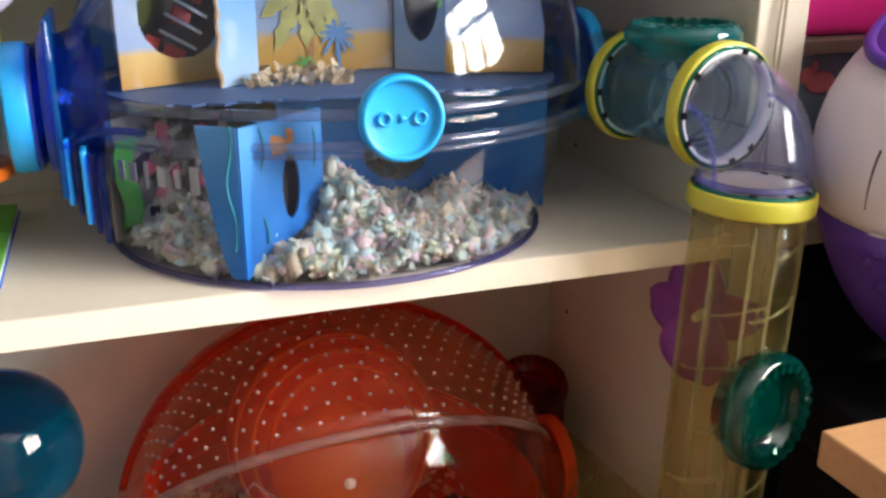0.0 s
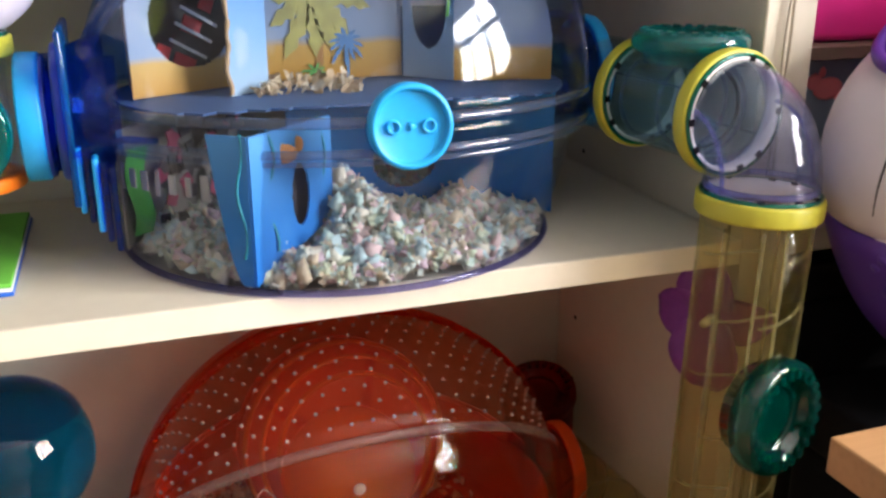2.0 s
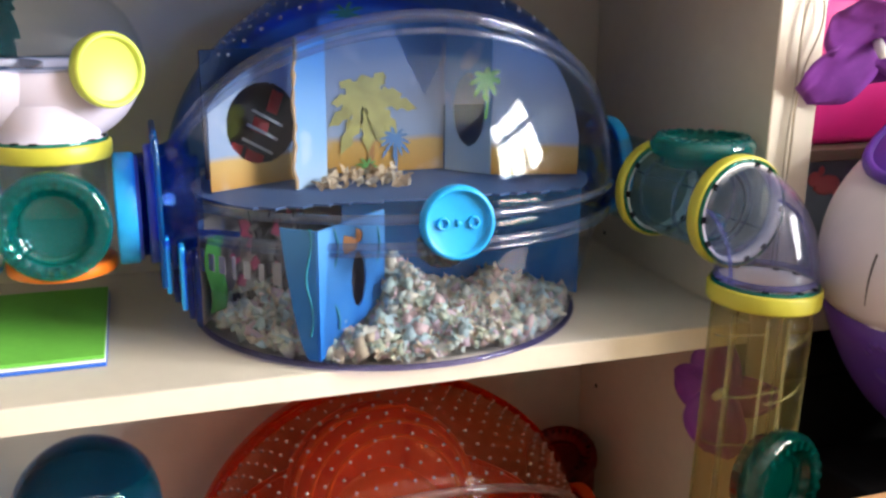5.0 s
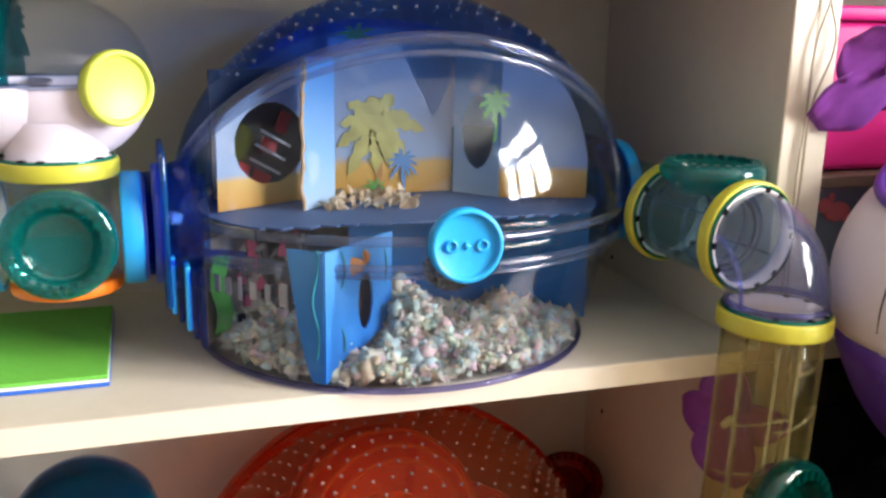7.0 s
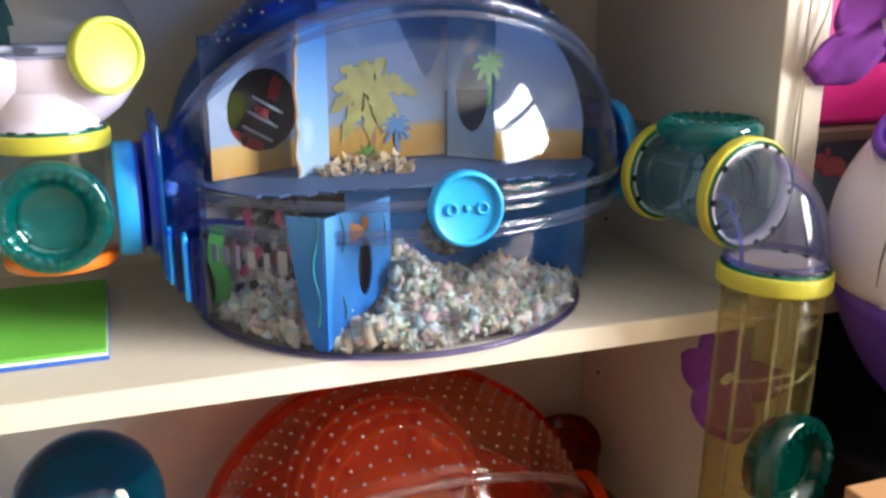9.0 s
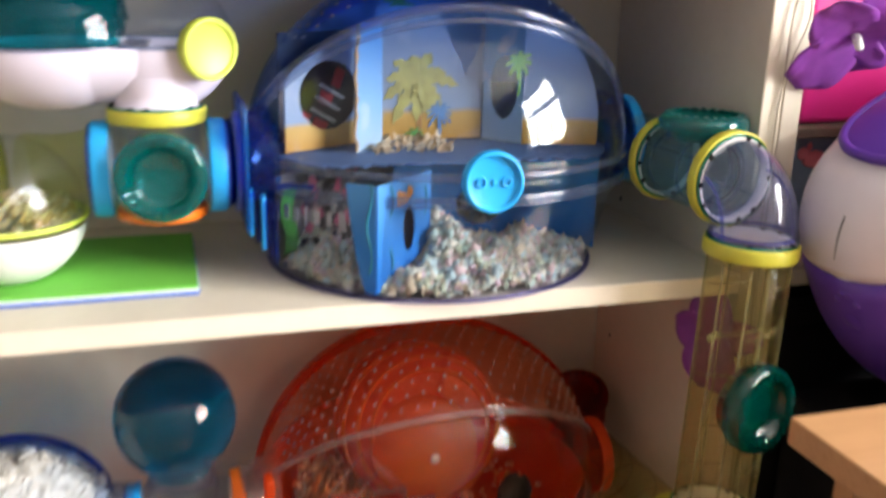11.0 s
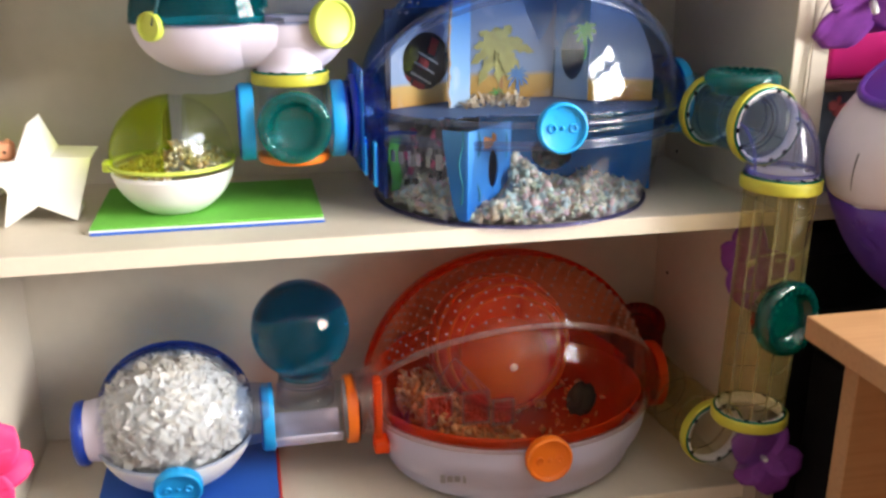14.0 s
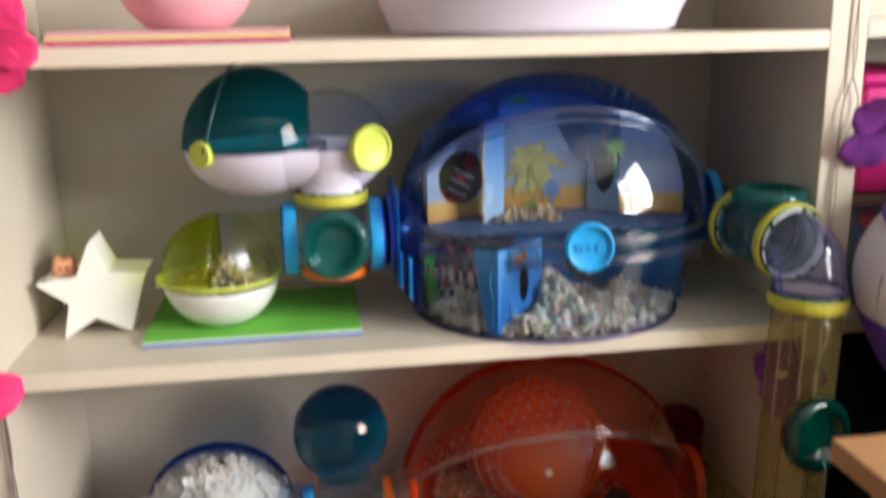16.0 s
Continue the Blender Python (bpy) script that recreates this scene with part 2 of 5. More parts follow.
def box(x0, x1, y0, y1, z0, z1, bevel=0.001, bm=None):
    bm = bm or bmesh.new()
    made = bmesh.ops.create_cube(bm, size=1.0, matrix=Matrix.Translation(((x0 + x1) / 2, (y0 + y1) / 2, (z0 + z1) / 2)) @ Matrix.Diagonal((x1 - x0, y1 - y0, z1 - z0, 1)))
    if bevel:
        edges = list({e for v in made["verts"] for e in v.link_edges})
        bmesh.ops.bevel(bm, geom=edges, offset=bevel, segments=2, profile=0.5, affect="EDGES")
    return bm


def grid(fn, nu, nv, closed_u=False, closed_v=False, bm=None, keep=None):
    """A sheet of quads: fn(u, v) with u and v from 0 to 1."""
    bm = bm or bmesh.new()
    cu, cv = nu if closed_u else nu + 1, nv if closed_v else nv + 1
    vs = [[bm.verts.new(fn(i / nu, j / nv)) for j in range(cv)] for i in range(cu)]
    for i in range(nu):
        for j in range(nv):
            if keep and not keep((i + 0.5) / nu, (j + 0.5) / nv):
                continue
            a, b = vs[i][j], vs[(i + 1) % cu][j]
            c, d = vs[(i + 1) % cu][(j + 1) % cv], vs[i][(j + 1) % cv]
            try:
                bm.faces.new((a, b, c, d))
            except ValueError:
                pass
    bmesh.ops.remove_doubles(bm, verts=bm.verts, dist=1e-6)
    loose = [v for v in bm.verts if not v.link_faces]
    bmesh.ops.delete(bm, geom=loose, context="VERTS")
    return bm


def turned(profile, place, axis, segs=48, bm=None):
    """A body of revolution: profile of (radius, height) pairs, about the axis through place."""
    rot = Vector(axis).to_track_quat("Z", "Y").to_matrix()
    place = Vector(place)
    n = len(profile) - 1

    def fn(u, v):
        r, h = profile[round(v * n)]
        a = u * math.tau
        return place + rot @ Vector((r * math.cos(a), r * math.sin(a), h))
    return grid(fn, segs, n, closed_u=True, bm=bm)


def band(place, axis, r_in, r_out, width, segs=48, round_=0.0015, bm=None):
    """A ring of rounded rectangular section, centred at place."""
    w, k = width / 2, round_
    prof = [(r_in, -w + k), (r_in, w - k), (r_in + k, w), (r_out - k, w), (r_out - k * 0.3, w - k * 0.3), (r_out, w - k), (r_out, -w + k), (r_out - k * 0.3, -w + k * 0.3), (r_out - k, -w), (r_in + k, -w), (r_in, -w + k)]
    return turned(prof, place, axis, segs, bm)


def sweep(points, radius, segs=24, bm=None, closed=False):
    """A round pipe along points, with the radius given or found by a function of 0 to 1."""
    pts = [Vector(p) for p in points]
    n = len(pts) - 1
    frames = []
    up = Vector((0.13, 0.21, 0.97))
    for i, p in enumerate(pts):
        d = (pts[(i + 1) % len(pts)] - pts[i - 1]) if closed else (pts[min(i + 1, n)] - pts[max(i - 1, 0)])
        d.normalize()
        side = d.cross(up)
        if side.length < 0.2:
            side = d.cross(Vector((1, 0.1, 0)))
        side.normalize()
        if frames and frames[-1][0].dot(side) < 0:
            side.negate()
        frames.append((side, side.cross(d).normalized()))
        up = frames[-1][1]

    def fn(u, v):
        i = round(u * (n + 1 if closed else n)) % (n + 1)
        r = radius(i / n) if callable(radius) else radius
        a = v * math.tau
        return pts[i] + frames[i][0] * (r * math.cos(a)) + frames[i][1] * (r * math.sin(a))
    return grid(fn, n + 1 if closed else n, segs, closed_u=closed, closed_v=True, bm=bm)


def spow(a, p):
    return math.copysign(abs(a) ** p, a)


def lemon(c, r, theta, phi, p=1.0):
    """A point of an egg whose poles lie on the x axis. theta: degrees round it, 0 in front and 90 on top; phi: from the right pole."""
    th, ph = radians(theta), radians(phi)
    s = abs(math.sin(ph)) ** p
    return Vector((c[0] + r[0] * math.cos(ph), c[1] - r[1] * s * math.cos(th), c[2] + r[2] * s * math.sin(th)))


def lemon_patch(c, r, t0, t1, p0=6, p1=174, nt=24, np_=56, p=1.0):
    return grid(lambda u, v: lemon(c, r, t0 + (t1 - t0) * u, p0 + (p1 - p0) * v, p), nt, np_)


def bowl(c, z_top, r_top, z_bot, r_bot, curve=0.012, n=10, segs=64, open_top=True, belly=0.0, shift=0.0, slide=0.0):
    """A rounded basin between two ellipses, with a floor."""
    def fn(u, v):
        a = u * math.tau
        if v <= 0.7:
            k = v / 0.7
            rx = r_top[0] + (r_bot[0] - r_top[0]) * k + belly * math.sin(math.pi * k)
            ry = r_top[1] + (r_bot[1] - r_top[1]) * k + belly * math.sin(math.pi * k)
            z = z_top + (z_bot + curve - z_top) * k
        elif v <= 0.95:
            b = (v - 0.7) / 0.25 * math.pi / 2
            rx, ry = r_bot[0] - curve * (1 - math.cos(b)), r_bot[1] - curve * (1 - math.cos(b))
            z = z_bot + curve * (1 - math.sin(b))
        else:
            rx, ry, z = 0.0, 0.0, z_bot
        return Vector((c[0] + rx * math.cos(a) + slide * min(1, v / 0.7), c[1] + ry * math.sin(a) + shift * min(1, v / 0.7), z))
    return grid(fn, segs, 20, closed_u=True)


def ellipse_ring(c, rx, ry, z, thick, segs=96):
    return sweep([(c[0] + rx * math.cos(i / segs * math.tau), c[1] + ry * math.sin(i / segs * math.tau), z) for i in range(segs)], thick, 10, closed=True)


def sheet(corner_a, corner_b, z0, z1, holes=(), outline=None, n=(84, 84), bow=0.0):
    """An upright card from a to b in plan. holes: (u, v, half u, half v) ovals; outline(u, v) tells what stays."""
    a, b = Vector((*corner_a, 0)), Vector((*corner_b, 0))
    side = Vector((b.y - a.y, a.x - b.x, 0)).normalized()

    def fn(u, v):
        return a.lerp(b, u) + side * (bow * math.sin(math.pi * u)) + Vector((0, 0, z0 + (z1 - z0) * v))

    def keep(u, v):
        return all(((u - h[0]) / h[2]) ** 2 + ((v - h[1]) / h[3]) ** 2 > 1 for h in holes) and (outline is None or outline(u, v))
    return grid(fn, n[0], n[1], keep=keep)


def bits(count, where, size, seed, flat=0.5):
    """Loose crumpled bits, as one mesh. where(rng) gives a place."""
    rng = random.Random(seed)
    base = [(1, 0, 0), (-1, 0, 0), (0, 1, 0), (0, -1, 0), (0, 0, 1), (0, 0, -1)]
    tri = [(0, 2, 4), (2, 1, 4), (1, 3, 4), (3, 0, 4), (2, 0, 5), (1, 2, 5), (3, 1, 5), (0, 3, 5)]
    verts, faces = [], []
    for _ in range(count):
        p = where(rng)
        if p is None:
            continue
        m = Euler((rng.uniform(0, 6.3), rng.uniform(0, 6.3), rng.uniform(0, 6.3))).to_matrix()
        s = size * rng.uniform(0.5, 1.4)
        k = len(verts)
        for q in base:
            v = Vector((q[0] * rng.uniform(0.6, 1.5), q[1] * rng.uniform(0.4, 1.1), q[2] * flat * rng.uniform(0.4, 1.2)))
            v += Vector((rng.uniform(-0.25, 0.25), rng.uniform(-0.25, 0.25), rng.uniform(-0.25, 0.25)))
            verts.append(Vector(p) + m @ v * s)
        faces += [tuple(k + i for i in f) for f in tri]
    return verts, faces


def set_at(ob, dx=0.0, dy=0.0, dz=0.0):
    """Sets a finished thing down at its place on the shelf."""
    ob.location = Vector(ob.location) + Vector((dx, dy, dz))
    return ob


def loose(name, data, mat, label, category, parent=None):
    me = bpy.data.meshes.new(name)
    me.from_pydata([tuple(v) for v in data[0]], [], data[1])
    me.materials.append(mat)
    me.polygons.foreach_set("use_smooth", [True] * len(me.polygons))
    ob = new(name, me)
    return tagged(ob, label, category, kind="stuff")


# ---- the room ----
def structure(name, bm, mat, label="", smooth=False):
    return part(name, bm, mat, None, label, smooth, kind="structure")


structure("floor", box(-1.6, 1.72, -2.6, 0.30, -0.05, 0.0, 0), M_BOUNCEFLOOR, "unseen floor, warm brown to bounce light into the shelves")
structure("ceiling", box(-1.6, 1.72, -2.6, 0.30, 2.4, 2.45, 0), M_CEIL, "plain white painted ceiling")
structure("wall_north", box(-1.7, 1.82, 0.30, 0.40, 0, 2.4, 0), M_WALL, "painted wall behind the bookcases")
structure("wall_south", box(-1.7, 1.82, -2.7, -2.6, 0, 2.4, 0), M_WALL, "painted wall facing the bookcases")
structure("wall_west", box(-1.7, -1.6, -2.6, 0.30, 0, 2.4, 0), M_WALL, "painted side wall")
bm = box(1.72, 1.82, -2.6, WIN_Y0, 0, 2.4, 0)
box(1.72, 1.82, WIN_Y1, 0.30, 0, 2.4, 0, bm)
box(1.72, 1.82, WIN_Y0, WIN_Y1, 0, WIN_Z0, 0, bm)
box(1.72, 1.82, WIN_Y0, WIN_Y1, WIN_Z1, 2.4, 0, bm)
structure("wall_east", bm, M_WALL, "painted wall with a wide window opening")
win = tagged(new("window_1"), "white framed window with small panes", "window", kind="structure")
bm = box(1.735, 1.775, WIN_Y0, WIN_Y0 + 0.05, WIN_Z0, WIN_Z1, 0.003)
box(1.735, 1.775, WIN_Y1 - 0.05, WIN_Y1, WIN_Z0, WIN_Z1, 0.003, bm)
box(1.735, 1.775, WIN_Y0 + 0.05, WIN_Y1 - 0.05, WIN_Z0, WIN_Z0 + 0.05, 0.003, bm)
box(1.735, 1.775, WIN_Y0 + 0.05, WIN_Y1 - 0.05, WIN_Z1 - 0.05, WIN_Z1, 0.003, bm)
part("window_frame", bm, M_WHITEP, win, smooth=False)
for k in (1, 2):
    y = WIN_Y0 + (WIN_Y1 - WIN_Y0) * k / 3
    part("glazing_bar", box(1.74, 1.77, y - 0.04, y + 0.04, WIN_Z0 + 0.05, WIN_Z1 - 0.05, 0.003), M_WHITEP, win, smooth=False)
z = (WIN_Z0 + WIN_Z1) / 2 + 0.12
part("glazing_bar", box(1.738, 1.768, WIN_Y0 + 0.05, WIN_Y1 - 0.05, z - 0.035, z + 0.035, 0.003), M_WHITEP, win, smooth=False)

# ---- the bookcases ----
SH, LOW, TOP, BACK = 0.847, 0.538, 1.130, 0.255
case = thing("bookcase", (0, 0.13, 0), "cream laminate bookcase with open shelves, toy cages inside", "bookcase")
part("side_panel", box(-0.418, -0.38, 0.0, BACK, 0, 2.0, 0.0012), M_SHELF, case, smooth=False)
part("side_panel", box(0.38, 0.3985, 0.0, BACK, 0, 2.0, 0.0012), M_SHELF, case, smooth=False)
part("back_panel", box(-0.418, 0.3985, BACK + 0.0005, BACK + 0.006, 0, 2.0, 0), M_BACK, case, smooth=False)
for z in (0.09, 0.31, LOW, SH, TOP, 1.44, 1.72, 2.0):
    sh = part("shelf", box(-0.3795, 0.3795, 0.0008, BACK, z - 0.0165, z, 0.0008), M_SHELF, case, smooth=False)
    part("edging", box(-0.3793, 0.3793, -0.0008, 0.0006, z - 0.0163, z - 0.0002, 0.0003), M_EDGE, sh, smooth=False)
# Pin holes are flat discs; the shade inside them is only dark colour.
for y, z in ((0.221, 0.704), (0.221, 0.642), (0.221, 0.859)):
    part("shelf_pin_hole", turned([(0, 0.0004), (0.0022, 0.0004), (0.0022, -0.0004), (0, -0.0004)], (0.38, y, z), (1, 0, 0), 10), M_HOLE, case)
for y, z in ((0.045, 0.668), (0.045, 0.985)):
    part("shelf_pin_hole", turned([(0, 0.0004), (0.0022, 0.0004), (0.0022, -0.0004), (0, -0.0004)], (-0.38, y, z), (1, 0, 0), 10), M_HOLE, case)

case2 = thing("bookcase", (0.8, 0.13, 0), "second cream bookcase crowded with pink and dark boxes", "bookcase")
part("side_panel", box(0.399, 0.4175, 0.0005, BACK, 0, 2.0, 0.0012), M_SHELF, case2, smooth=False)
part("side_panel", box(1.20, 1.22, 0.0005, BACK, 0, 2.0, 0.0012), M_SHELF, case2, smooth=False)
part("back_panel", box(0.4175, 1.20, BACK + 0.0005, BACK + 0.006, 0, 2.0, 0), M_BACK, case2, smooth=False)
for z in (0.09, 0.40, 0.849, 1.139, 1.44, 1.72, 2.0):
    part("shelf", box(0.418, 1.1995, 0.0008, BACK, z - 0.0165, z, 0.0008), M_SHELF, case2, smooth=False)
part("thin_shelf", box(0.4182, 1.1993, 0.02, BACK, 0.957, 0.966, 0.0008), M_WOODSHELF, case2, "thin dark brown board", smooth=False)


# ---- repeated fittings ----
def cap(place, axis, r, parent, mat, name="cap", depth=0.012, label="", teeth=True):
    """A moulded end cap: a raised toothed rim round a dished face."""
    prof = [(0, depth * 0.25), (r * 0.55, depth * 0.25), (r * 0.62, depth * 0.35), (r * 0.68, depth * 0.6), (r * 0.74, depth * 0.85), (r * 0.86, depth), (r * 0.96, depth * 0.85), (r, depth * 0.5), (r, 0), (r * 0.94, -depth * 0.25), (r * 0.8, -depth * 0.3), (r * 0.78, -depth), (0, -depth)]
    c = part(name, turned(prof, place, axis, 48), mat, parent, label)
    ax = Vector(axis).normalized()
    part("inner_ring", band(Vector(place) + ax * depth * 0.30, axis, r * 0.50, r * 0.56, depth * 0.22, 40, 0.0006), mat, c)
    # Extra disc behind the face, added to deepen the dark of the centre.
    part("centre_tint_disc", turned([(0, -depth * 1.08), (r * 0.62, -depth * 1.08), (r * 0.66, -depth * 0.9), (r * 0.66, -depth * 0.6)], place, axis, 40), mat, c)
    if teeth:
        q = Vector(axis).to_track_quat("Z", "Y").to_matrix()
        bm = bmesh.new()
        for i in range(24):
            a = i / 24 * math.tau
            p = Vector(place) + q @ Vector((r * 0.80 * math.cos(a), r * 0.80 * math.sin(a), depth * 0.92))
            m = Matrix.Translation(p) @ q.to_4x4() @ Matrix.Rotation(a, 4, "Z") @ Matrix.Diagonal((r * 0.16, r * 0.10, depth * 0.35, 1))
            bmesh.ops.create_cube(bm, size=1.0, matrix=m)
        part("teeth", bm, mat, c, smooth=False)
    return c


def plug(place, axis, r, parent, mat, label="", bars=True, depth=0.009):
    """An opaque round plug with a raised border and a small raised emblem."""
    prof = [(0, depth * 0.6), (r * 0.80, depth * 0.6), (r * 0.835, depth * 0.65), (r * 0.86, depth), (r * 0.95, depth * 0.98), (r, depth * 0.7), (r, 0), (r * 0.97, -depth * 0.3), (0, -depth * 0.3)]
    c = part("plug", turned(prof, place, axis, 56), mat, parent, label)
    if bars:
        q = Vector(axis).to_track_quat("Z", "Y").to_matrix()
        side = Vector((0, 0, 1)).cross(Vector(axis)).normalized()
        up = Vector(axis).normalized().cross(side)
        bm = bmesh.new()
        for k in (-1, 0, 1):
            p = Vector(place) + side * (k * r * 0.42) + Vector(axis).normalized() * depth * 0.62
            turned([(r * 0.10, 0), (r * 0.11, depth * 0.18), (r * 0.17, depth * 0.18), (r * 0.18, 0)], p, axis, 20, bm) if k else turned([(0, depth * 0.18), (r * 0.11, depth * 0.16), (r * 0.13, 0)], p, axis, 3, bm)
        part("emblem", bm, mat, c)
    return c


def clamp_ring(place, axis, r, parent, mat, inner=None, width=0.014, label=""):
    """A coloured clamp ring over a white-edged joint."""
    ax = Vector(axis).normalized()
    c = part("clamp_ring", band(place, axis, r - 0.0035, r, width, 56), mat, parent, label)
    part("joint_edge", band(Vector(place) + ax * (width * 0.10), axis, r - 0.0065, r - 0.0037, width * 1.1, 48, 0.001), M_WHITEP, c, "white joint edge")
    q = ax.to_track_quat("Z", "Y").to_matrix()
    bm_ = bmesh.new()
    for i in range(8):
        a = (i + 0.3 * math.sin(i * 2.3)) / 8 * math.tau
        p_ = Vector(place) + ax * (width * 0.65) + q @ Vector(((r - 0.005) * math.cos(a), (r - 0.005) * math.sin(a), 0))
        bmesh.ops.create_cube(bm_, size=1.0, matrix=Matrix.Translation(p_) @ q.to_4x4() @ Matrix.Rotation(a, 4, "Z") @ Matrix.Diagonal((0.0034, 0.0042, 0.0012, 1)))
    part("joint_notch", bm_, M_BLACK, c, "dark notches", smooth=False, kind="stuff")
    part("gasket", band(Vector(place) + ax * (width * 0.5), axis, r - 0.0045, r - 0.0018, width * 0.35, 48, 0.0006), inner or C_GREENCAP, c, "dark green gasket")
    return c


def pipe(a, b, r, parent, mat, ribs=0, name="tube", rib_mat=None):
    a, b = Vector(a), Vector(b)
    n = 12
    t = part(name, sweep([a.lerp(b, i / n) for i in range(n + 1)], r, 40), mat, parent, solid=0.0016)
    for k in range(ribs):
        p = a.lerp(b, (k + 0.5) / ribs)
        part("rib", band(p, b - a, r - 0.0002, r + 0.0012, 0.0016, 40, 0.0004), rib_mat or mat, t)
    return t


# ---- blue cage on the middle shelf ----
BC, BR = (0.1515, 0.130, 0.938), (0.1640, 0.134, 0.151)
ARC = 53
cage = thing("hamster_cage", (0.1515, 0.13, SH), "clear and blue plastic dome hamster cage with printed card inside", "hamster cage")
part("basin", bowl(BC, BC[2], (BR[0] - 0.003, BR[1] - 0.002), SH + 0.001, (0.138, 0.133), 0.010, belly=0.001, shift=-0.010, slide=-0.010), C_CLEAR, cage, "clear plastic basin", solid=0.002)
part("foot_rim", ellipse_ring((BC[0] - 0.010, BC[1] - 0.010), 0.1395, 0.1365, SH + 0.0030, 0.0021), C_FOOT, cage, "deep blue foot rim")
part("visor", lemon_patch(BC, BR, 2, ARC, 30, 160, 20, 52), C_CLEAR, cage, "clear plastic front visor", solid=0.0018)
for p0, p1, edge in ((7, 29.6, 30), (160.4, 173, 160)):
    part("side_shell", lemon_patch(BC, BR, 2, ARC, p0, p1, 20, 12), C_BLUESIDE, cage, "blue tinted end of the dome", solid=0.0018)
    part("visor_edge", sweep([lemon(BC, [k + 0.0012 for k in BR], th, edge) for th in range(2, ARC + 1, 3)], 0.0014, 8), C_CLEAREDGE, cage)
dome = part("dome", lemon_patch(BC, BR, ARC, 178, 8, 172, 40, 60), C_BLUE, cage, "blue tinted dome", solid=0.0018)
part("visor_rim", sweep([lemon(BC, [k + 0.002 for k in BR], ARC, p) for p in range(8, 173, 4)], 0.0042, 12), C_CLEAREDGE, cage, "thick clear arched rim")
part("visor_lip", sweep([lemon(BC, [k + 0.001 for k in BR], ARC - 5, p) for p in range(12, 169, 4)], 0.0022, 10), C_CLEAREDGE, cage)
for dz, th in ((0.003, 0.0030), (-0.014, 0.0026), (-0.019, 0.0016)):
    part("seam_rim", ellipse_ring(BC, BR[0] + 0.001, BR[1] + 0.001, BC[2] + dz, th), C_CLEAREDGE, cage)
bm = bmesh.new()
for i, th in enumerate(range(68, 118, 7)):
    for p in range(42, 140, 5):
        q = lemon(BC, [k + 0.001 for k in BR], th, p + (2.5 if i % 2 else 0))
        bmesh.ops.create_icosphere(bm, subdivisions=1, radius=0.0017, matrix=Matrix.Translation(q))
part("air_hole_field", bm, C_DOT, dome, "rows of small raised air holes")
plug((0.1525, -0.006, 0.9385), (-0.05, -1, 0.06), 0.0232, cage, M_SKYBLUE, "sky blue round plug")
bm = bmesh.new()
for k, w in enumerate((0.005, 0.006, 0.006, 0.003, 0.005, 0.004, 0.006, 0.003)):
    a = radians(204 + k * 4.2)
    rx, ry = 0.1600, 0.1350
    c = Vector((BC[0] + rx * math.cos(a), BC[1] + ry * math.sin(a), 0.904))
    m = Matrix.Translation(c) @ Matrix.Rotation(a + math.pi / 2, 4, "Z") @ Matrix.Diagonal((w, 0.0008, 0.011 if k % 3 else 0.015, 1))
    bmesh.ops.create_cube(bm, size=1.0, matrix=m)
part("lettering", bm, material("faint_print", (0.34, 0.34, 0.36), 0.6), cage, "faint pale printed bars", smooth=False)
# side ports
for sx, x0 in ((-1, BC[0] - BR[0]), (1, BC[0] + BR[0])):
    y, z = (0.10, 0.938) if sx < 0 else (0.13, 0.942)
    col = part("port_collar", turned([(0.044, -0.014), (0.043, -0.008), (0.040, 0.0), (0.038, 0.006), (0.0345, 0.009), (0.0335, 0.020), (0.031, 0.020), (0.031, -0.02)], (x0, y, z), (sx, 0, 0), 48), C_BLUEDEEP, cage, "deep blue translucent port collar")
    if sx < 0:
        part("flange", box(x0 - 0.009, x0 - 0.005, y - 0.046, y + 0.046, z - 0.046, z + 0.05, 0.0019), C_FLANGE, cage, "blue translucent upright flange plate")
        for k in range(5):
            part("latch_rib", box(x0 - 0.006 + k * 0.0042, x0 - 0.0025 + k * 0.0042, y - 0.044 - k * 0.003, y - 0.030 - k * 0.003, z - 0.050 - k * 0.005, z - 0.014 - k * 0.002, 0.0012), M_SKYBLUE if k in (0, 2) else C_BLUEDEEP, cage)
        part("latch_arm", sweep([(x0 - 0.004, y - 0.046, z - 0.016), (x0 + 0.008, y - 0.058, z - 0.008), (x0 + 0.022, y - 0.072, z - 0.004), (x0 + 0.036, y - 0.086, z - 0.003)], 0.0018, 10), C_BLUEDEEP, cage)
    part("port_band", band((x0 + sx * 0.011, y, z), (1, 0, 0), 0.033, 0.0395, 0.010 if sx > 0 else 0.006), M_SKYBLUE if sx > 0 else M_DEEPBLUE, cage)


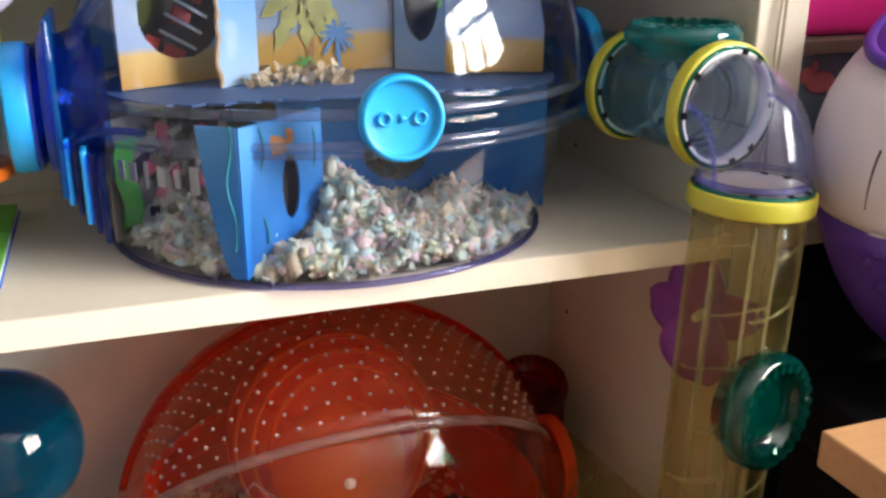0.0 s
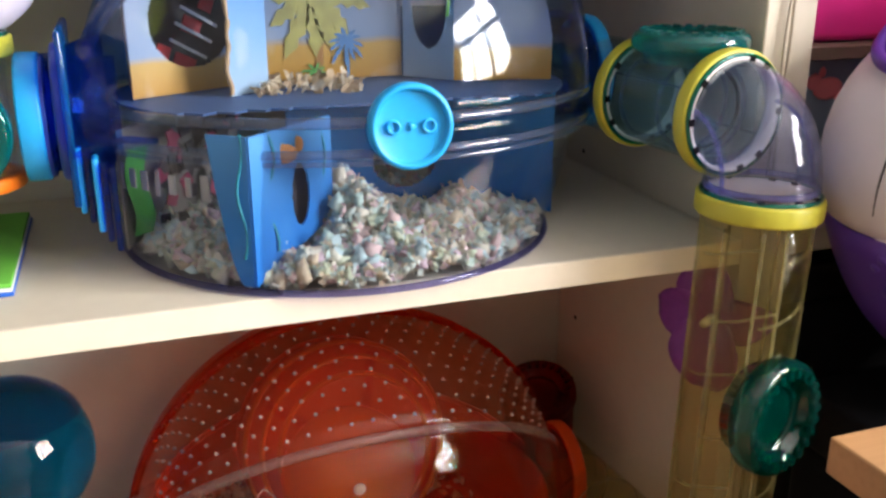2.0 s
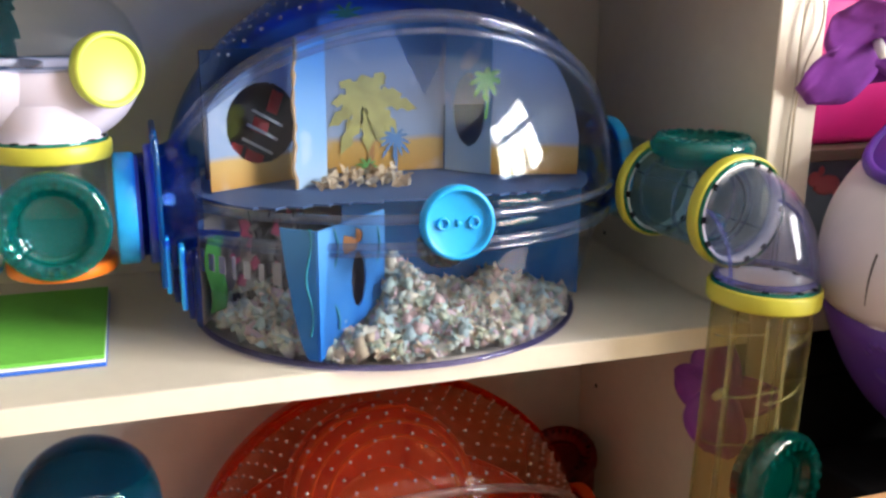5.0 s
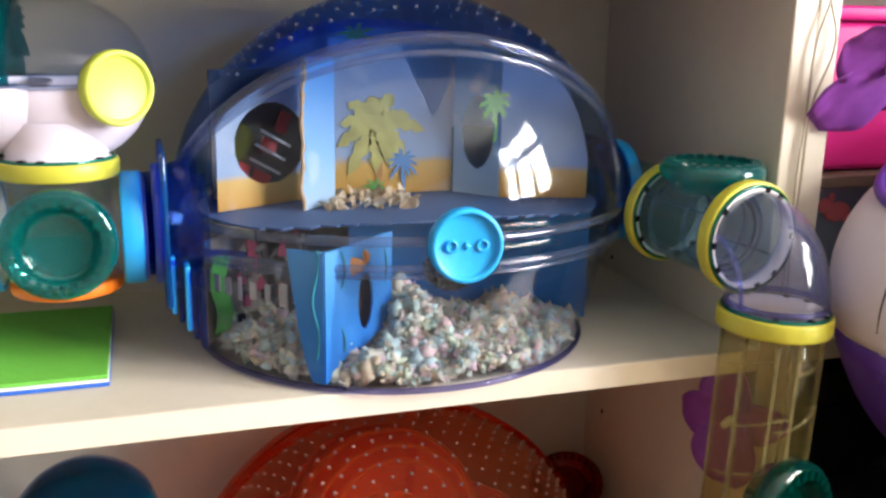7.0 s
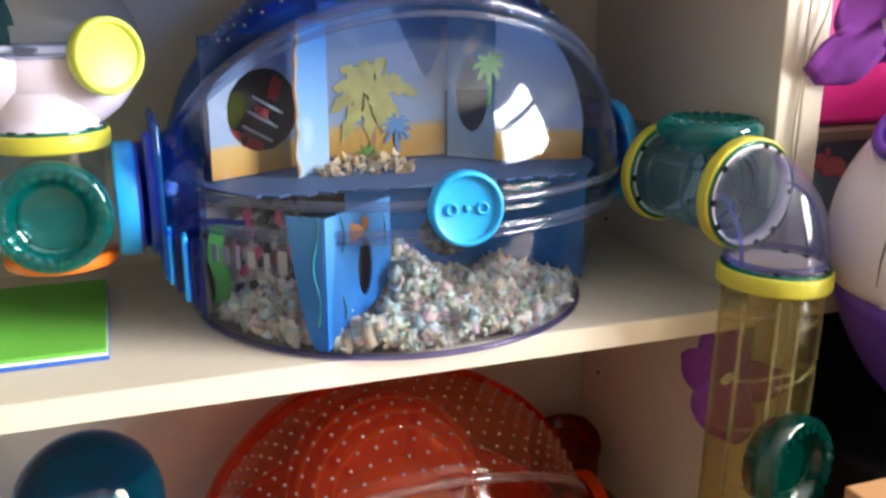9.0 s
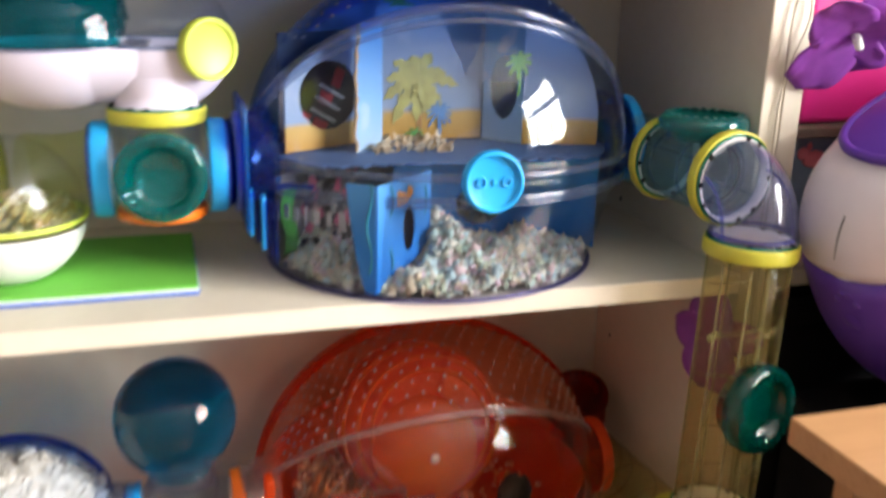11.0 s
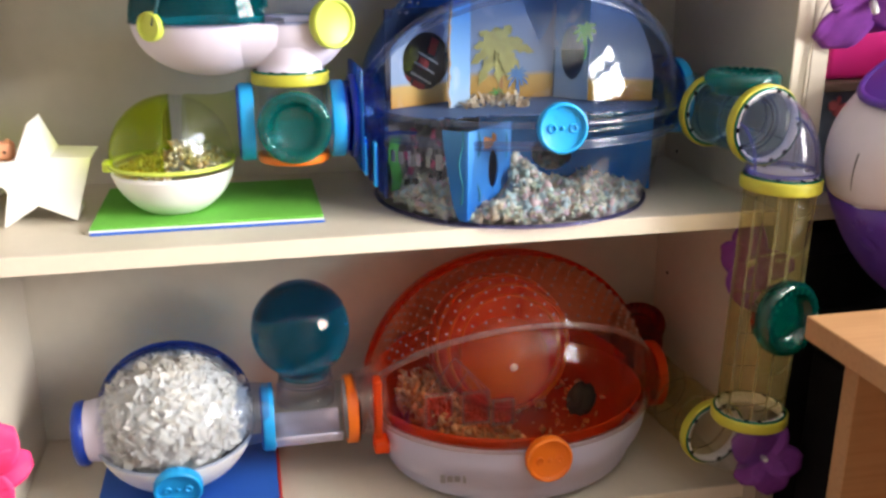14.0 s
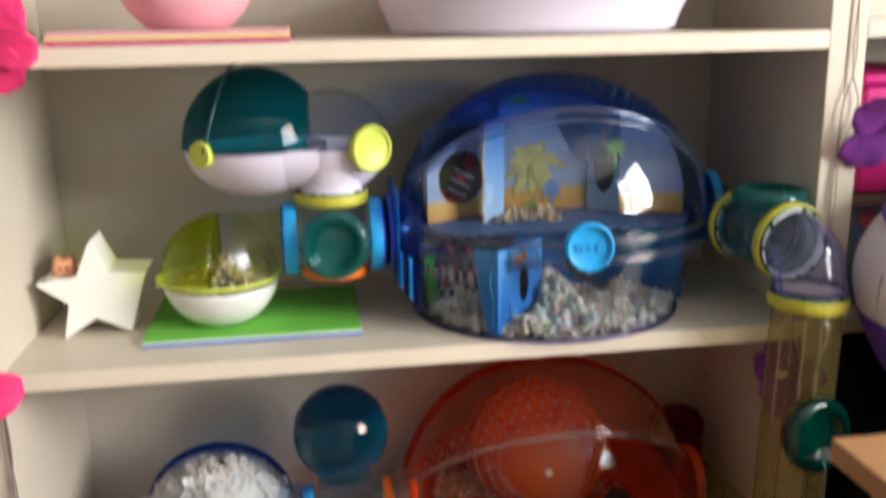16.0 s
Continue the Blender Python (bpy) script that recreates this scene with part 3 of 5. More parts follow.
def printed(name, base, spots):
    """Printed card: a vertical blend of colours by height, with soft blotches of cloud."""
    m = bpy.data.materials.new(name)
    m.use_nodes = True
    nt, b = m.node_tree, m.node_tree.nodes["Principled BSDF"]
    geo, sep, ramp = nt.nodes.new("ShaderNodeTexCoord"), nt.nodes.new("ShaderNodeSeparateXYZ"), nt.nodes.new("ShaderNodeValToRGB")
    nt.links.new(geo.outputs["Generated"], sep.inputs[0])
    nz = nt.nodes.new("ShaderNodeTexNoise")
    nz.inputs["Scale"].default_value = 14
    nt.links.new(geo.outputs["Object"], nz.inputs["Vector"])
    ma = nt.nodes.new("ShaderNodeMath")
    ma.operation = "MULTIPLY_ADD"
    ma.inputs[1].default_value = 0.10
    nt.links.new(nz.outputs["Fac"], ma.inputs[0])
    nt.links.new(sep.outputs["Z"], ma.inputs[2])
    nt.links.new(ma.outputs[0], ramp.inputs[0])
    while len(ramp.color_ramp.elements) < len(base):
        ramp.color_ramp.elements.new(0.5)
    for e, (pos, col) in zip(ramp.color_ramp.elements, base):
        e.position, e.color = pos, (*col, 1)
    cl, cr, mx = nt.nodes.new("ShaderNodeTexNoise"), nt.nodes.new("ShaderNodeMapRange"), nt.nodes.new("ShaderNodeMix")
    mx.data_type = "RGBA"
    cl.inputs["Scale"].default_value = 30
    nt.links.new(geo.outputs["Object"], cl.inputs["Vector"])
    cr.inputs["From Min"].default_value, cr.inputs["From Max"].default_value, cr.inputs["To Max"].default_value = 0.58, 0.70, spots[1]
    nt.links.new(cl.outputs["Fac"], cr.inputs["Value"])
    nt.links.new(cr.outputs[0], mx.inputs["Factor"])
    nt.links.new(ramp.outputs[0], mx.inputs["A"])
    mx.inputs["B"].default_value = (*spots[0], 1)
    nt.links.new(mx.outputs["Result"], b.inputs["Base Color"])
    b.inputs["Roughness"].default_value = 0.45
    tl, half = nt.nodes.new("ShaderNodeBsdfTranslucent"), nt.nodes.new("ShaderNodeMixShader")
    half.inputs[0].default_value = 0.38
    nt.links.new(mx.outputs["Result"], tl.inputs["Color"])
    nt.links.new(b.outputs[0], half.inputs[1])
    nt.links.new(tl.outputs[0], half.inputs[2])
    nt.links.new(half.outputs[0], nt.nodes["Material Output"].inputs["Surface"])
    return m


SAND, SAND2, SKYP, SKYB = (0.66, 0.36, 0.07), (0.72, 0.47, 0.14), (0.36, 0.47, 0.66), (0.16, 0.38, 0.72)
M_BEACH = printed("beach_print", [(0.0, (0.35, 0.17, 0.05)), (0.06, SAND), (0.24, SAND2), (0.29, SKYP), (0.75, SKYP), (1.0, (0.28, 0.45, 0.72))], ((0.78, 0.82, 0.88), 0.3))
M_SKYCARD = printed("sky_print", [(0.0, (0.50, 0.66, 0.82)), (0.4, (0.30, 0.55, 0.85)), (1.0, (0.10, 0.36, 0.78))], ((0.82, 0.86, 0.9), 0.6))
M_SEA = printed("sea_print", [(0.0, (0.004, 0.15, 0.52)), (0.5, (0.006, 0.20, 0.60)), (1.0, (0.010, 0.27, 0.68))], ((0.006, 0.30, 0.66), 0.3))
M_SEAPALE = printed("pale_sea_print", [(0.0, (0.012, 0.17, 0.62)), (0.5, (0.03, 0.24, 0.68)), (1.0, (0.10, 0.36, 0.74))], ((0.12, 0.42, 0.8), 0.3))
M_DEEPCARD = material("dark_blue_card", (0.045, 0.10, 0.24), 0.6, vary=0.15, grain=80)
M_LEAFY = material("printed_yellow_green", (0.40, 0.37, 0.12), 0.5, vary=0.4, grain=110)
M_TRUNKP = material("printed_brown", (0.34, 0.16, 0.05), 0.5)
M_BLUEPALM = material("printed_blue", (0.09, 0.22, 0.46), 0.5)
M_GREENP = material("printed_green", (0.10, 0.34, 0.08), 0.5, vary=0.2)
M_ORANGEP = material("printed_orange", (0.50, 0.20, 0.06), 0.5, vary=0.2)
M_DARKFILL = material("dark_print_and_fill", (0.035, 0.028, 0.035), 0.5, vary=0.3)
M_WEED = material("printed_teal", (0.01, 0.20, 0.30), 0.5)
M_GREYCARD = material("grey_card_back", (0.20, 0.185, 0.18), 0.8, vary=0.08, grain=80)

insert = thing("card_insert", (0.143, 0.15, SH + 0.004), "folded printed card insert, torn, beach above and sea below", "card insert")
T = 0.0012
CP = ((0.100, 0.150), (0.196, 0.150))
part("beach_panel", sheet(*CP, 0.942, 1.058, outline=lambda u, v: v < 0.985 - 0.50 * max(0, 1 - abs(u - 0.84) / 0.30), n=(70, 60)), M_BEACH, insert, "beach scene with palms", smooth=False, solid=0.0004)
part("left_panel", sheet((0.016, 0.105), (0.099, 0.150), 0.942, 1.04, holes=((0.47, 0.44, 0.32, 0.29),), outline=lambda u, v: v < 0.55 + 0.5 * u ** 0.6), M_BEACH, insert, "panel with a large round hole", smooth=False, solid=T)
rng = random.Random(5)
flap = part("torn_flap", sheet((0.070, 0.100), (0.099, 0.122), 0.941, 1.045, outline=lambda u, v: u > 0.06 + 0.10 * noise.noise((v * 9, 1.3, 0)) + 0.10 * v), M_SKYCARD, insert, "pale blue flap with a torn edge", smooth=False, solid=T)
part("torn_edge", sweep([(0.070 + 0.029 * (0.06 + 0.10 * noise.noise((i / 40 * 9, 1.3, 0)) + 0.10 * i / 40), 0.0994 + 0.022 * (0.06 + 0.10 * noise.noise((i / 40 * 9, 1.3, 0)) + 0.10 * i / 40), 0.942 + 0.1025 * i / 40) for i in range(41)], lambda u: 0.0014 + 0.0014 * noise.noise((u * 23, 2, 2)), 7), M_KRAFT, flap, "ragged brown cardboard edge")
part("right_flap", sheet((0.196, 0.146), (0.222, 0.116), 0.942, 1.060, holes=((0.52, 0.40, 0.34, 0.23),), outline=lambda u, v: v < 0.99 - 0.1 * u), M_SKYCARD, insert, "folded sky blue flap with an oval hole", smooth=False, solid=T)
part("right_panel", sheet((0.2225, 0.1155), (0.286, 0.098), 0.942, 1.045, outline=lambda u, v: v < math.sqrt(max(0, 1.0 - (u * 0.97) ** 2.6))), M_BEACH, insert, "rounded end panel", smooth=False, solid=T)
part("upper_panel", sheet((0.03, 0.195), (0.27, 0.195), 0.985, 1.070, outline=lambda u, v: v < math.sqrt(max(0, 1 - abs(u * 2 - 1) ** 2.4)), bow=-0.01), M_SKYCARD, insert, "blue card behind the dome", smooth=False, solid=T)
part("upper_floor", grid(lambda u, v: Vector((BC[0] + 0.148 * math.sqrt(v) * math.cos(u * math.tau), BC[1] + 0.118 * math.sqrt(v) * math.sin(u * math.tau), 0.9395)), 64, 14, closed_u=True, keep=lambda u, v: 0.118 * math.sqrt(v) * math.sin(u * math.tau) > -0.076), M_DEEPCARD, insert, "dark blue card floor of the upper storey", smooth=False, solid=0.0015)


def palm(cx, cz, y, r, trunk, mat, tmat, n, seed, parent, wide=0.115):
    """A printed palm: notched drooping fronds and a slender ringed trunk, laid on the card."""
    rg = random.Random(seed)
    bm = bmesh.new()
    for k in range(n):
        a = k / n * math.tau + rg.uniform(-0.12, 0.12)
        L, w = r * rg.uniform(0.78, 1.05) * (0.9 + 0.12 * abs(math.cos(a))), r * wide
        d, s = Vector((math.cos(a), 0, math.sin(a))), Vector((-math.sin(a), 0, math.cos(a)))
        c = Vector((cx, y - 0.00004 * k, cz))
        m = 9
        top = [(i / m, (0.95 if i % 2 else 0.55) * math.sin(math.pi * min(1, 0.10 + 0.86 * i / m)) ** 0.6) for i in range(m)]
        rim = top + [(1.0, 0.0)] + [(t, -h) for t, h in reversed(top)]
        bm.faces.new([bm.verts.new(c + d * (L * t) + s * (w * h) + Vector((0, 0, -0.30 * L * t * t))) for t, h in rim])
    bmesh.ops.triangulate(bm, faces=bm.faces)
    part("printed_fronds", bm, mat, parent, smooth=False)
    bm = grid(lambda u, v: Vector((cx + trunk * 0.10 * math.sin(u * 2.0) - trunk * 0.10 * u + (v - 0.5) * r * (0.07 + 0.07 * u + 0.02 * (round(u * 20) % 2)), y - 0.0001, cz - trunk * u)), 20, 1)
    part("printed_trunk", bm, tmat, parent, smooth=False)


palm(0.137, 0.996, 0.1492, 0.036, 0.056, M_LEAFY, M_TRUNKP, 11, 2, insert, 0.20)
palm(0.157, 0.967, 0.1488, 0.015, 0.028, M_BLUEPALM, M_BLUEPALM, 11, 4, insert)
palm(0.135, 0.947, 0.1487, 0.011, 0.004, M_GREENP, M_GREENP, 9, 6, insert)
palm(0.217, 1.014, 0.1140, 0.015, 0.03, M_GREENP, M_GREENP, 8, 8, insert, 0.2)
palm(0.128, 1.058, 0.1815, 0.017, 0.01, M_GREENP, M_GREENP, 9, 9, insert)
# lower storey
part("sea_panel", sheet((0.108, 0.118), (0.282, 0.082), SH + 0.006, 0.936, holes=((0.44, 0.40, 0.12, 0.22),), bow=-0.026, n=(84, 50)), M_SEA, insert, "deep blue sea panel with a round hole", smooth=False, solid=T)
part("front_fin", sheet((0.048, 0.018), (0.067, 0.003), SH + 0.006, 0.936, outline=lambda u, v: v > max(0, (0.75 - u) / 0.75) ** 1.8), M_SEAPALE, insert, "pale blue pointed fin", smooth=False, solid=T)
part("fold_panel", sheet((0.0675, 0.0032), (0.121, 0.050), SH + 0.006, 0.936, holes=((0.58, 0.52, 0.11, 0.22),), outline=lambda u, v: v > 0.28 * u), M_SEAPALE, insert, "pale blue folded panel with an oval hole", smooth=False, solid=T)
# Sheet added behind the oval hole only to make it dark.
part("hole_darkener", sheet((0.088, 0.032), (0.118, 0.058), 0.868, 0.922, n=(8, 8)), M_DARKFILL, insert, "added dark sheet that darkens the oval hole", smooth=False, solid=T)
for k, (x0, amp) in enumerate(((0.063, 0.002), (0.080, 0.003), (0.115, 0.002))):
    pts = []
    for i in range(12):
        z = SH + 0.022 + i * 0.0062
        y = 0.0032 + (x0 - 0.0675) * 0.875 if x0 > 0.0675 else 0.003 - (x0 - 0.067) * 0.79
        pts.append((x0 + amp * math.sin(i * 0.8 + k), y - 0.003, z))
    part("printed_weed", sweep([(x, y + 0.0022, z) for x, y, z in pts], 0.0008, 6), M_WEED, insert)
bm = bmesh.new()
bmesh.ops.create_icosphere(bm, subdivisions=2, radius=1, matrix=pose(0.088, 0.0195, 0.922) @ Matrix.Diagonal((0.009, 0.0008, 0.006, 1)))
bmesh.ops.create_icosphere(bm, subdivisions=2, radius=1, matrix=pose(0.098, 0.0282, 0.925) @ Matrix.Diagonal((0.004, 0.0008, 0.005, 1)))
part("printed_fish", bm, M_ORANGEP, insert)
part("side_card", sheet((0.004, 0.075), (0.080, 0.145), SH + 0.012, 0.930, bow=-0.006, outline=lambda u, v: v > 0.25 * u), M_GREYCARD, insert, "grey side card with dark and pink print", smooth=False, solid=T)
bm, bm2, bm3 = bmesh.new(), bmesh.new(), bmesh.new()
for k in range(64):
    u, z = rng.uniform(0.25, 0.95), rng.uniform(0.866, 0.928)
    p = Vector((0.004, 0.075, 0)).lerp(Vector((0.080, 0.145, 0)), u) + Vector((0.004, -0.006, z))
    m = Matrix.Translation(p) @ Matrix.Rotation(radians(42), 4, "Z") @ Matrix.Rotation(rng.uniform(-0.7, 0.7), 4, "Y") @ Matrix.Diagonal((rng.uniform(0.003, 0.009), 0.0004 + 0.00002 * k, rng.uniform(0.004, 0.014), 1))
    bmesh.ops.create_cube(bm if k % 4 else bm2, size=1, matrix=m)
grid(lambda u, v: Vector((0.008 + 0.011 * u + 0.002 * math.sin(v * 7), 0.070 + 0.008 * u, 0.868 + 0.052 * v)), 4, 8, bm=bm3)
part("dark_print", bm, M_DARKFILL, insert, smooth=False)
part("pink_print", bm2, material("printed_pink", (0.30, 0.045, 0.10), 0.5), insert, smooth=False)
part("green_print", bm3, material("printed_dark_green", (0.05, 0.24, 0.05), 0.6), insert)


def red_house():
    """Dark and red patches seen through the large hole, on an added dark sheet."""
    bm = sheet((0.015, 0.135), (0.085, 0.175), 0.945, 1.035)
    part("dark_hole_sheet", bm, M_DARKFILL, insert, "added dark sheet behind the large hole", smooth=False, solid=T)
    bm = bmesh.new()
    for (x, z, w, h) in ((0.036, 0.964, 0.010, 0.012), (0.056, 0.980, 0.014, 0.010), (0.068, 0.996, 0.010, 0.016), (0.050, 0.958, 0.016, 0.008)):
        bmesh.ops.create_cube(bm, size=1, matrix=pose(x, 0.1385 + (x - 0.04) * 0.6, z, 0, 25, 31) @ Matrix.Diagonal((w, 0.001, h, 1)))
    part("red_print", bm, material("printed_red", (0.45, 0.02, 0.03), 0.5), insert, smooth=False)
    bm = bmesh.new()
    for k in range(3):
        bmesh.ops.create_cube(bm, size=1, matrix=pose(0.053 + k * 0.004, 0.1455, 0.966 + 0.010 * k, 0, 28, 31) @ Matrix.Diagonal((0.030, 0.001, 0.002, 1)))
    part("pale_print", bm, M_PALEPRINT, insert, smooth=False)


red_house()


def mound(x, y):
    d = math.hypot((x - BC[0] + 0.010) / 0.142, (y - BC[1] + 0.010) / 0.139)
    h = 0.007 + 0.034 * math.exp(-((x - 0.134) / 0.024) ** 2 - ((y - 0.055) / 0.04) ** 2) + 0.001 * math.exp(-((x - 0.20) / 0.05) ** 2 - ((y - 0.05) / 0.05) ** 2) + 0.006 * math.exp(-((x - 0.03) / 0.04) ** 2)
    lump = noise.noise((x * 55, y * 55, 0.5)) + 0.6 * noise.noise((x * 120, y * 120, 3.5))
    return max(0.004, h + 0.012 * lump) if d < 1 else None


def in_cage(rg):
    for _ in range(30):
        x, y = rg.uniform(0.004, 0.28), rg.uniform(-0.013, 0.235)
        h = mound(x, y)
        if h is not None and math.hypot((x - BC[0] + 0.010) / 0.1335, (y - BC[1] + 0.010) / 0.1295) < 1:
            if (x < 0.07 and y > 0.05 and rg.random() < 0.5) or (0.036 < x < 0.074 and y < 0.014):
                continue
            if x > 0.10 and y > 0.112 and rg.random() < 0.85:
                continue
            return (x, y, SH + 0.005 + h * (1 - 0.7 * rg.random() ** 1.6))
    return None


M_BEDDING = pieces("paper_bedding", [(0.66, 0.72, 0.68), (0.76, 0.71, 0.62), (0.60, 0.73, 0.70), (0.76, 0.57, 0.58), (0.79, 0.66, 0.51), (0.55, 0.69, 0.74), (0.69, 0.54, 0.63), (0.80, 0.76, 0.68), (0.66, 0.70, 0.56)])


def curls(count, where, seed, length, width, bend=1.2, radial=None):
    """Curled strips and crumpled scraps of paper, as one mesh."""
    rg = random.Random(seed)
    verts, faces = [], []
    for _ in range(count):
        p = where(rg)
        if p is None:
            continue
        p = Vector(p)
        if radial:
            n = (p - Vector(radial)).normalized()
            m = n.to_track_quat("Z", "Y").to_matrix() @ Euler((rg.gauss(0, 0.14), rg.gauss(0, 0.14), rg.uniform(0, 6.3))).to_matrix()
        else:
            m = Euler((rg.uniform(0, 6.3), rg.uniform(0, 6.3), rg.uniform(0, 6.3))).to_matrix()
        L, w = length * rg.uniform(0.6, 1.4), width * rg.uniform(0.6, 1.5)
        bnd, tw = bend * rg.uniform(-1, 1), rg.uniform(-1.2, 1.2)
        k = len(verts)
        for i in range(6):
            s = i / 5 - 0.5
            a = bnd * s * 2.4
            cx, cz = (math.sin(a) / (bnd * 2.4) if abs(bnd) > 0.05 else s), ((1 - math.cos(a)) / (bnd * 2.4) if abs(bnd) > 0.05 else 0)
            ww = w * (1 - 1.2 * s * s) * rg.uniform(0.7, 1.2)
            for q in (-0.5, 0.5):
                verts.append(p + m @ Vector((cx * L, q * ww * math.cos(tw * s), cz * L + q * ww * math.sin(tw * s) + rg.uniform(-0.28, 0.28) * w)))
        faces += [(k + 2 * i, k + 2 * i + 2, k + 2 * i + 3, k + 2 * i + 1) for i in range(5)]
    return verts, faces


base_bits, top_bits = bits(3000, in_cage, 0.0058, 11, 0.8), curls(6500, in_cage, 13, 0.0100, 0.0046, 2.3)
k0 = len(base_bits[0])
loose("bedding", (base_bits[0] + top_bits[0], base_bits[1] + [tuple(k0 + q for q in f) for f in top_bits[1]]), M_BEDDING, "pale multicoloured crumpled paper bedding heaped in the cage", "bedding")
M_CHIPS = pieces("wood_chips", [(0.70, 0.54, 0.36), (0.80, 0.66, 0.48), (0.58, 0.42, 0.28), (0.84, 0.74, 0.60)])
loose("wood_shavings", curls(110, lambda r: (r.uniform(0.088, 0.155), r.uniform(0.095, 0.14), 0.9425 + 0.006 * r.random() * r.random()), 12, 0.0095, 0.0045, 1.4), M_CHIPS, "small heap of pale wood shavings on the card floor", "shavings")

# ---- connector by the blue cage, and the bowls round it ----
JX, JY, JZ = -0.081, 0.098, 0.9365
joint = thing("tube_connector", (JX, JY, JZ - 0.036), "clear cross connector with teal front cap and coloured clamp rings", "tube connector")
pipe((JX - 0.046, JY, JZ), (JX + 0.05, JY, JZ), 0.031, joint, C_CLEAR)
pipe((JX, JY, JZ - 0.034), (JX, JY, JZ + 0.04), 0.030, joint, C_CLEAR, name="upright_tube")
pipe((JX, JY - 0.036, JZ), (JX, JY, JZ), 0.030, joint, C_CLEAR, name="front_stub")
clamp_ring((JX - 0.042, JY, JZ), (-1, 0, 0), 0.0365, joint, M_SKYBLUE, M_DEEPBLUE, 0.013, "sky blue clamp ring")
clamp_ring((JX + 0.042, JY, JZ), (1, 0, 0), 0.0365, joint, M_SKYBLUE, M_DEEPBLUE, 0.013, "sky blue clamp ring")
clamp_ring((JX, JY, JZ + 0.041), (0, 0, 1), 0.0365, joint, M_YELLOW, None, 0.011, "yellow clamp ring")
part("clamp_ring", band((JX, JY, JZ - 0.034), (0, 0, 1), 0.026, 0.034, 0.008), M_ORANGE, joint, "orange clamp ring")
cap((JX, JY - 0.036, JZ), (0, -1, 0), 0.034, joint, C_TEALCAP, "cap", 0.012, "teal translucent cap")

M_SEED = pieces("seed_mix", [(0.84, 0.66, 0.38), (0.90, 0.80, 0.58), (0.76, 0.56, 0.28), (0.88, 0.80, 0.52), (0.93, 0.87, 0.74)])
GX, GY, GZ, GR = -0.195, 0.105, 0.9065, 0.0565
mat_ = thing("foam_mat", (-0.18, 0.115, SH), "bright green foam sheets with white and blue layer under", "mat")
part("blue_layer", box(-0.279, -0.069, 0.046, 0.196, SH + 0.0003, SH + 0.0025, 0.0004), M_MATBLUE, mat_, smooth=False)
part("white_layer", box(-0.280, -0.0695, 0.047, 0.196, SH + 0.0026, SH + 0.0045, 0.0004), M_MATWHITE, mat_, smooth=False)
part("green_layer", box(-0.279, -0.070, 0.048, 0.195, SH + 0.0046, SH + 0.0072, 0.0006), M_GREEN, mat_, smooth=False)
set_at(mat_, 0.011, 0.003)

bowl_ = thing("food_bowl", (GX, GY, SH + 0.0072), "round feeding pod, white below and lime clear above, with seeds", "feeding pod")
part("basin", turned([(0.020, SH + 0.0078 - GZ), (0.022, SH + 0.008 - GZ), (0.024, SH + 0.010 - GZ)] + [(GR * math.cos(radians(a)), GR * math.sin(radians(a))) for a in range(-62, -7, 5)], (GX, GY, GZ), (0, 0, 1), 56), M_WHITEP, bowl_, "white lower bowl", solid=0.0018)
part("rim", band((GX, GY, GZ - 0.006), (0, 0, 1), GR - 0.001, GR + 0.0025, 0.004), M_LIME, bowl_, "lime rim")


def pod(u, v, a0, a1):
    th, ph = radians(-6 + 96 * v), radians(a0 + (a1 - a0) * u)
    return Vector((GX + (GR - 0.001) * math.cos(th) * math.cos(ph), GY + (GR - 0.001) * math.cos(th) * math.sin(ph), GZ + (GR - 0.001) * math.sin(th)))


part("lid", grid(lambda u, v: pod(u, v, 95, 265), 32, 16), C_LIME, bowl_, "lime tinted hinged lid", solid=0.0015)
part("clear_dome", grid(lambda u, v: pod(u, v, -85, 95), 32, 16), C_CLEAR, bowl_, "clear half dome", solid=0.0015)
part("lid_edge", sweep([pod(0, i / 16, 95, 0) for i in range(17)] + [pod(0, 1 - i / 16, 265, 0) for i in range(1, 17)], 0.0018, 8), C_LIME, bowl_)


def funnel(u, v):
    """The clear neck, drawn out of the half dome towards the connector."""
    r = 0.0315 + 0.0215 * (1 - u) ** 2.2
    zc = GZ + 0.003 + (JZ - GZ - 0.003) * u ** 0.7
    a = v * math.tau
    return Vector((GX + 0.014 + 0.055 * u, GY + r * math.cos(a), zc + r * math.sin(a)))


part("spout", grid(funnel, 14, 40, closed_v=True, keep=lambda u, v: funnel(u, v).z > GZ - 0.003), C_PALELIME, bowl_, "pale lime tinted neck")
part("hinge", box(GX - GR - 0.006, GX - GR + 0.002, GY - 0.012, GY + 0.004, GZ - 0.012, GZ - 0.002, 0.0015), M_LIME, bowl_)
part("seam_line", sweep([(GX - 0.004 + 0.0, GY - (GR + 0.0006) * math.cos(radians(a)), GZ + (GR + 0.0006) * math.sin(radians(a))) for a in range(-58, -8, 6)], 0.0008, 6), M_PALEPRINT, bowl_)


def in_pod(r):
    a, d = r.uniform(0, math.tau), math.sqrt(r.random()) * 0.050
    x, y = d * math.cos(a), d * math.sin(a)
    return (GX + x, GY + y, GZ - 0.018 + 0.014 * (1 - (d / 0.05) ** 2) + 0.006 * r.random() + 0.010 * (x > 0))


loose("seed_mix", bits(700, in_pod, 0.0032, 21, 0.5), M_SEED, "heap of mixed hamster seeds in the pod", "seeds")

# teal and white sleeping pod above the connector
PZ = 1.029
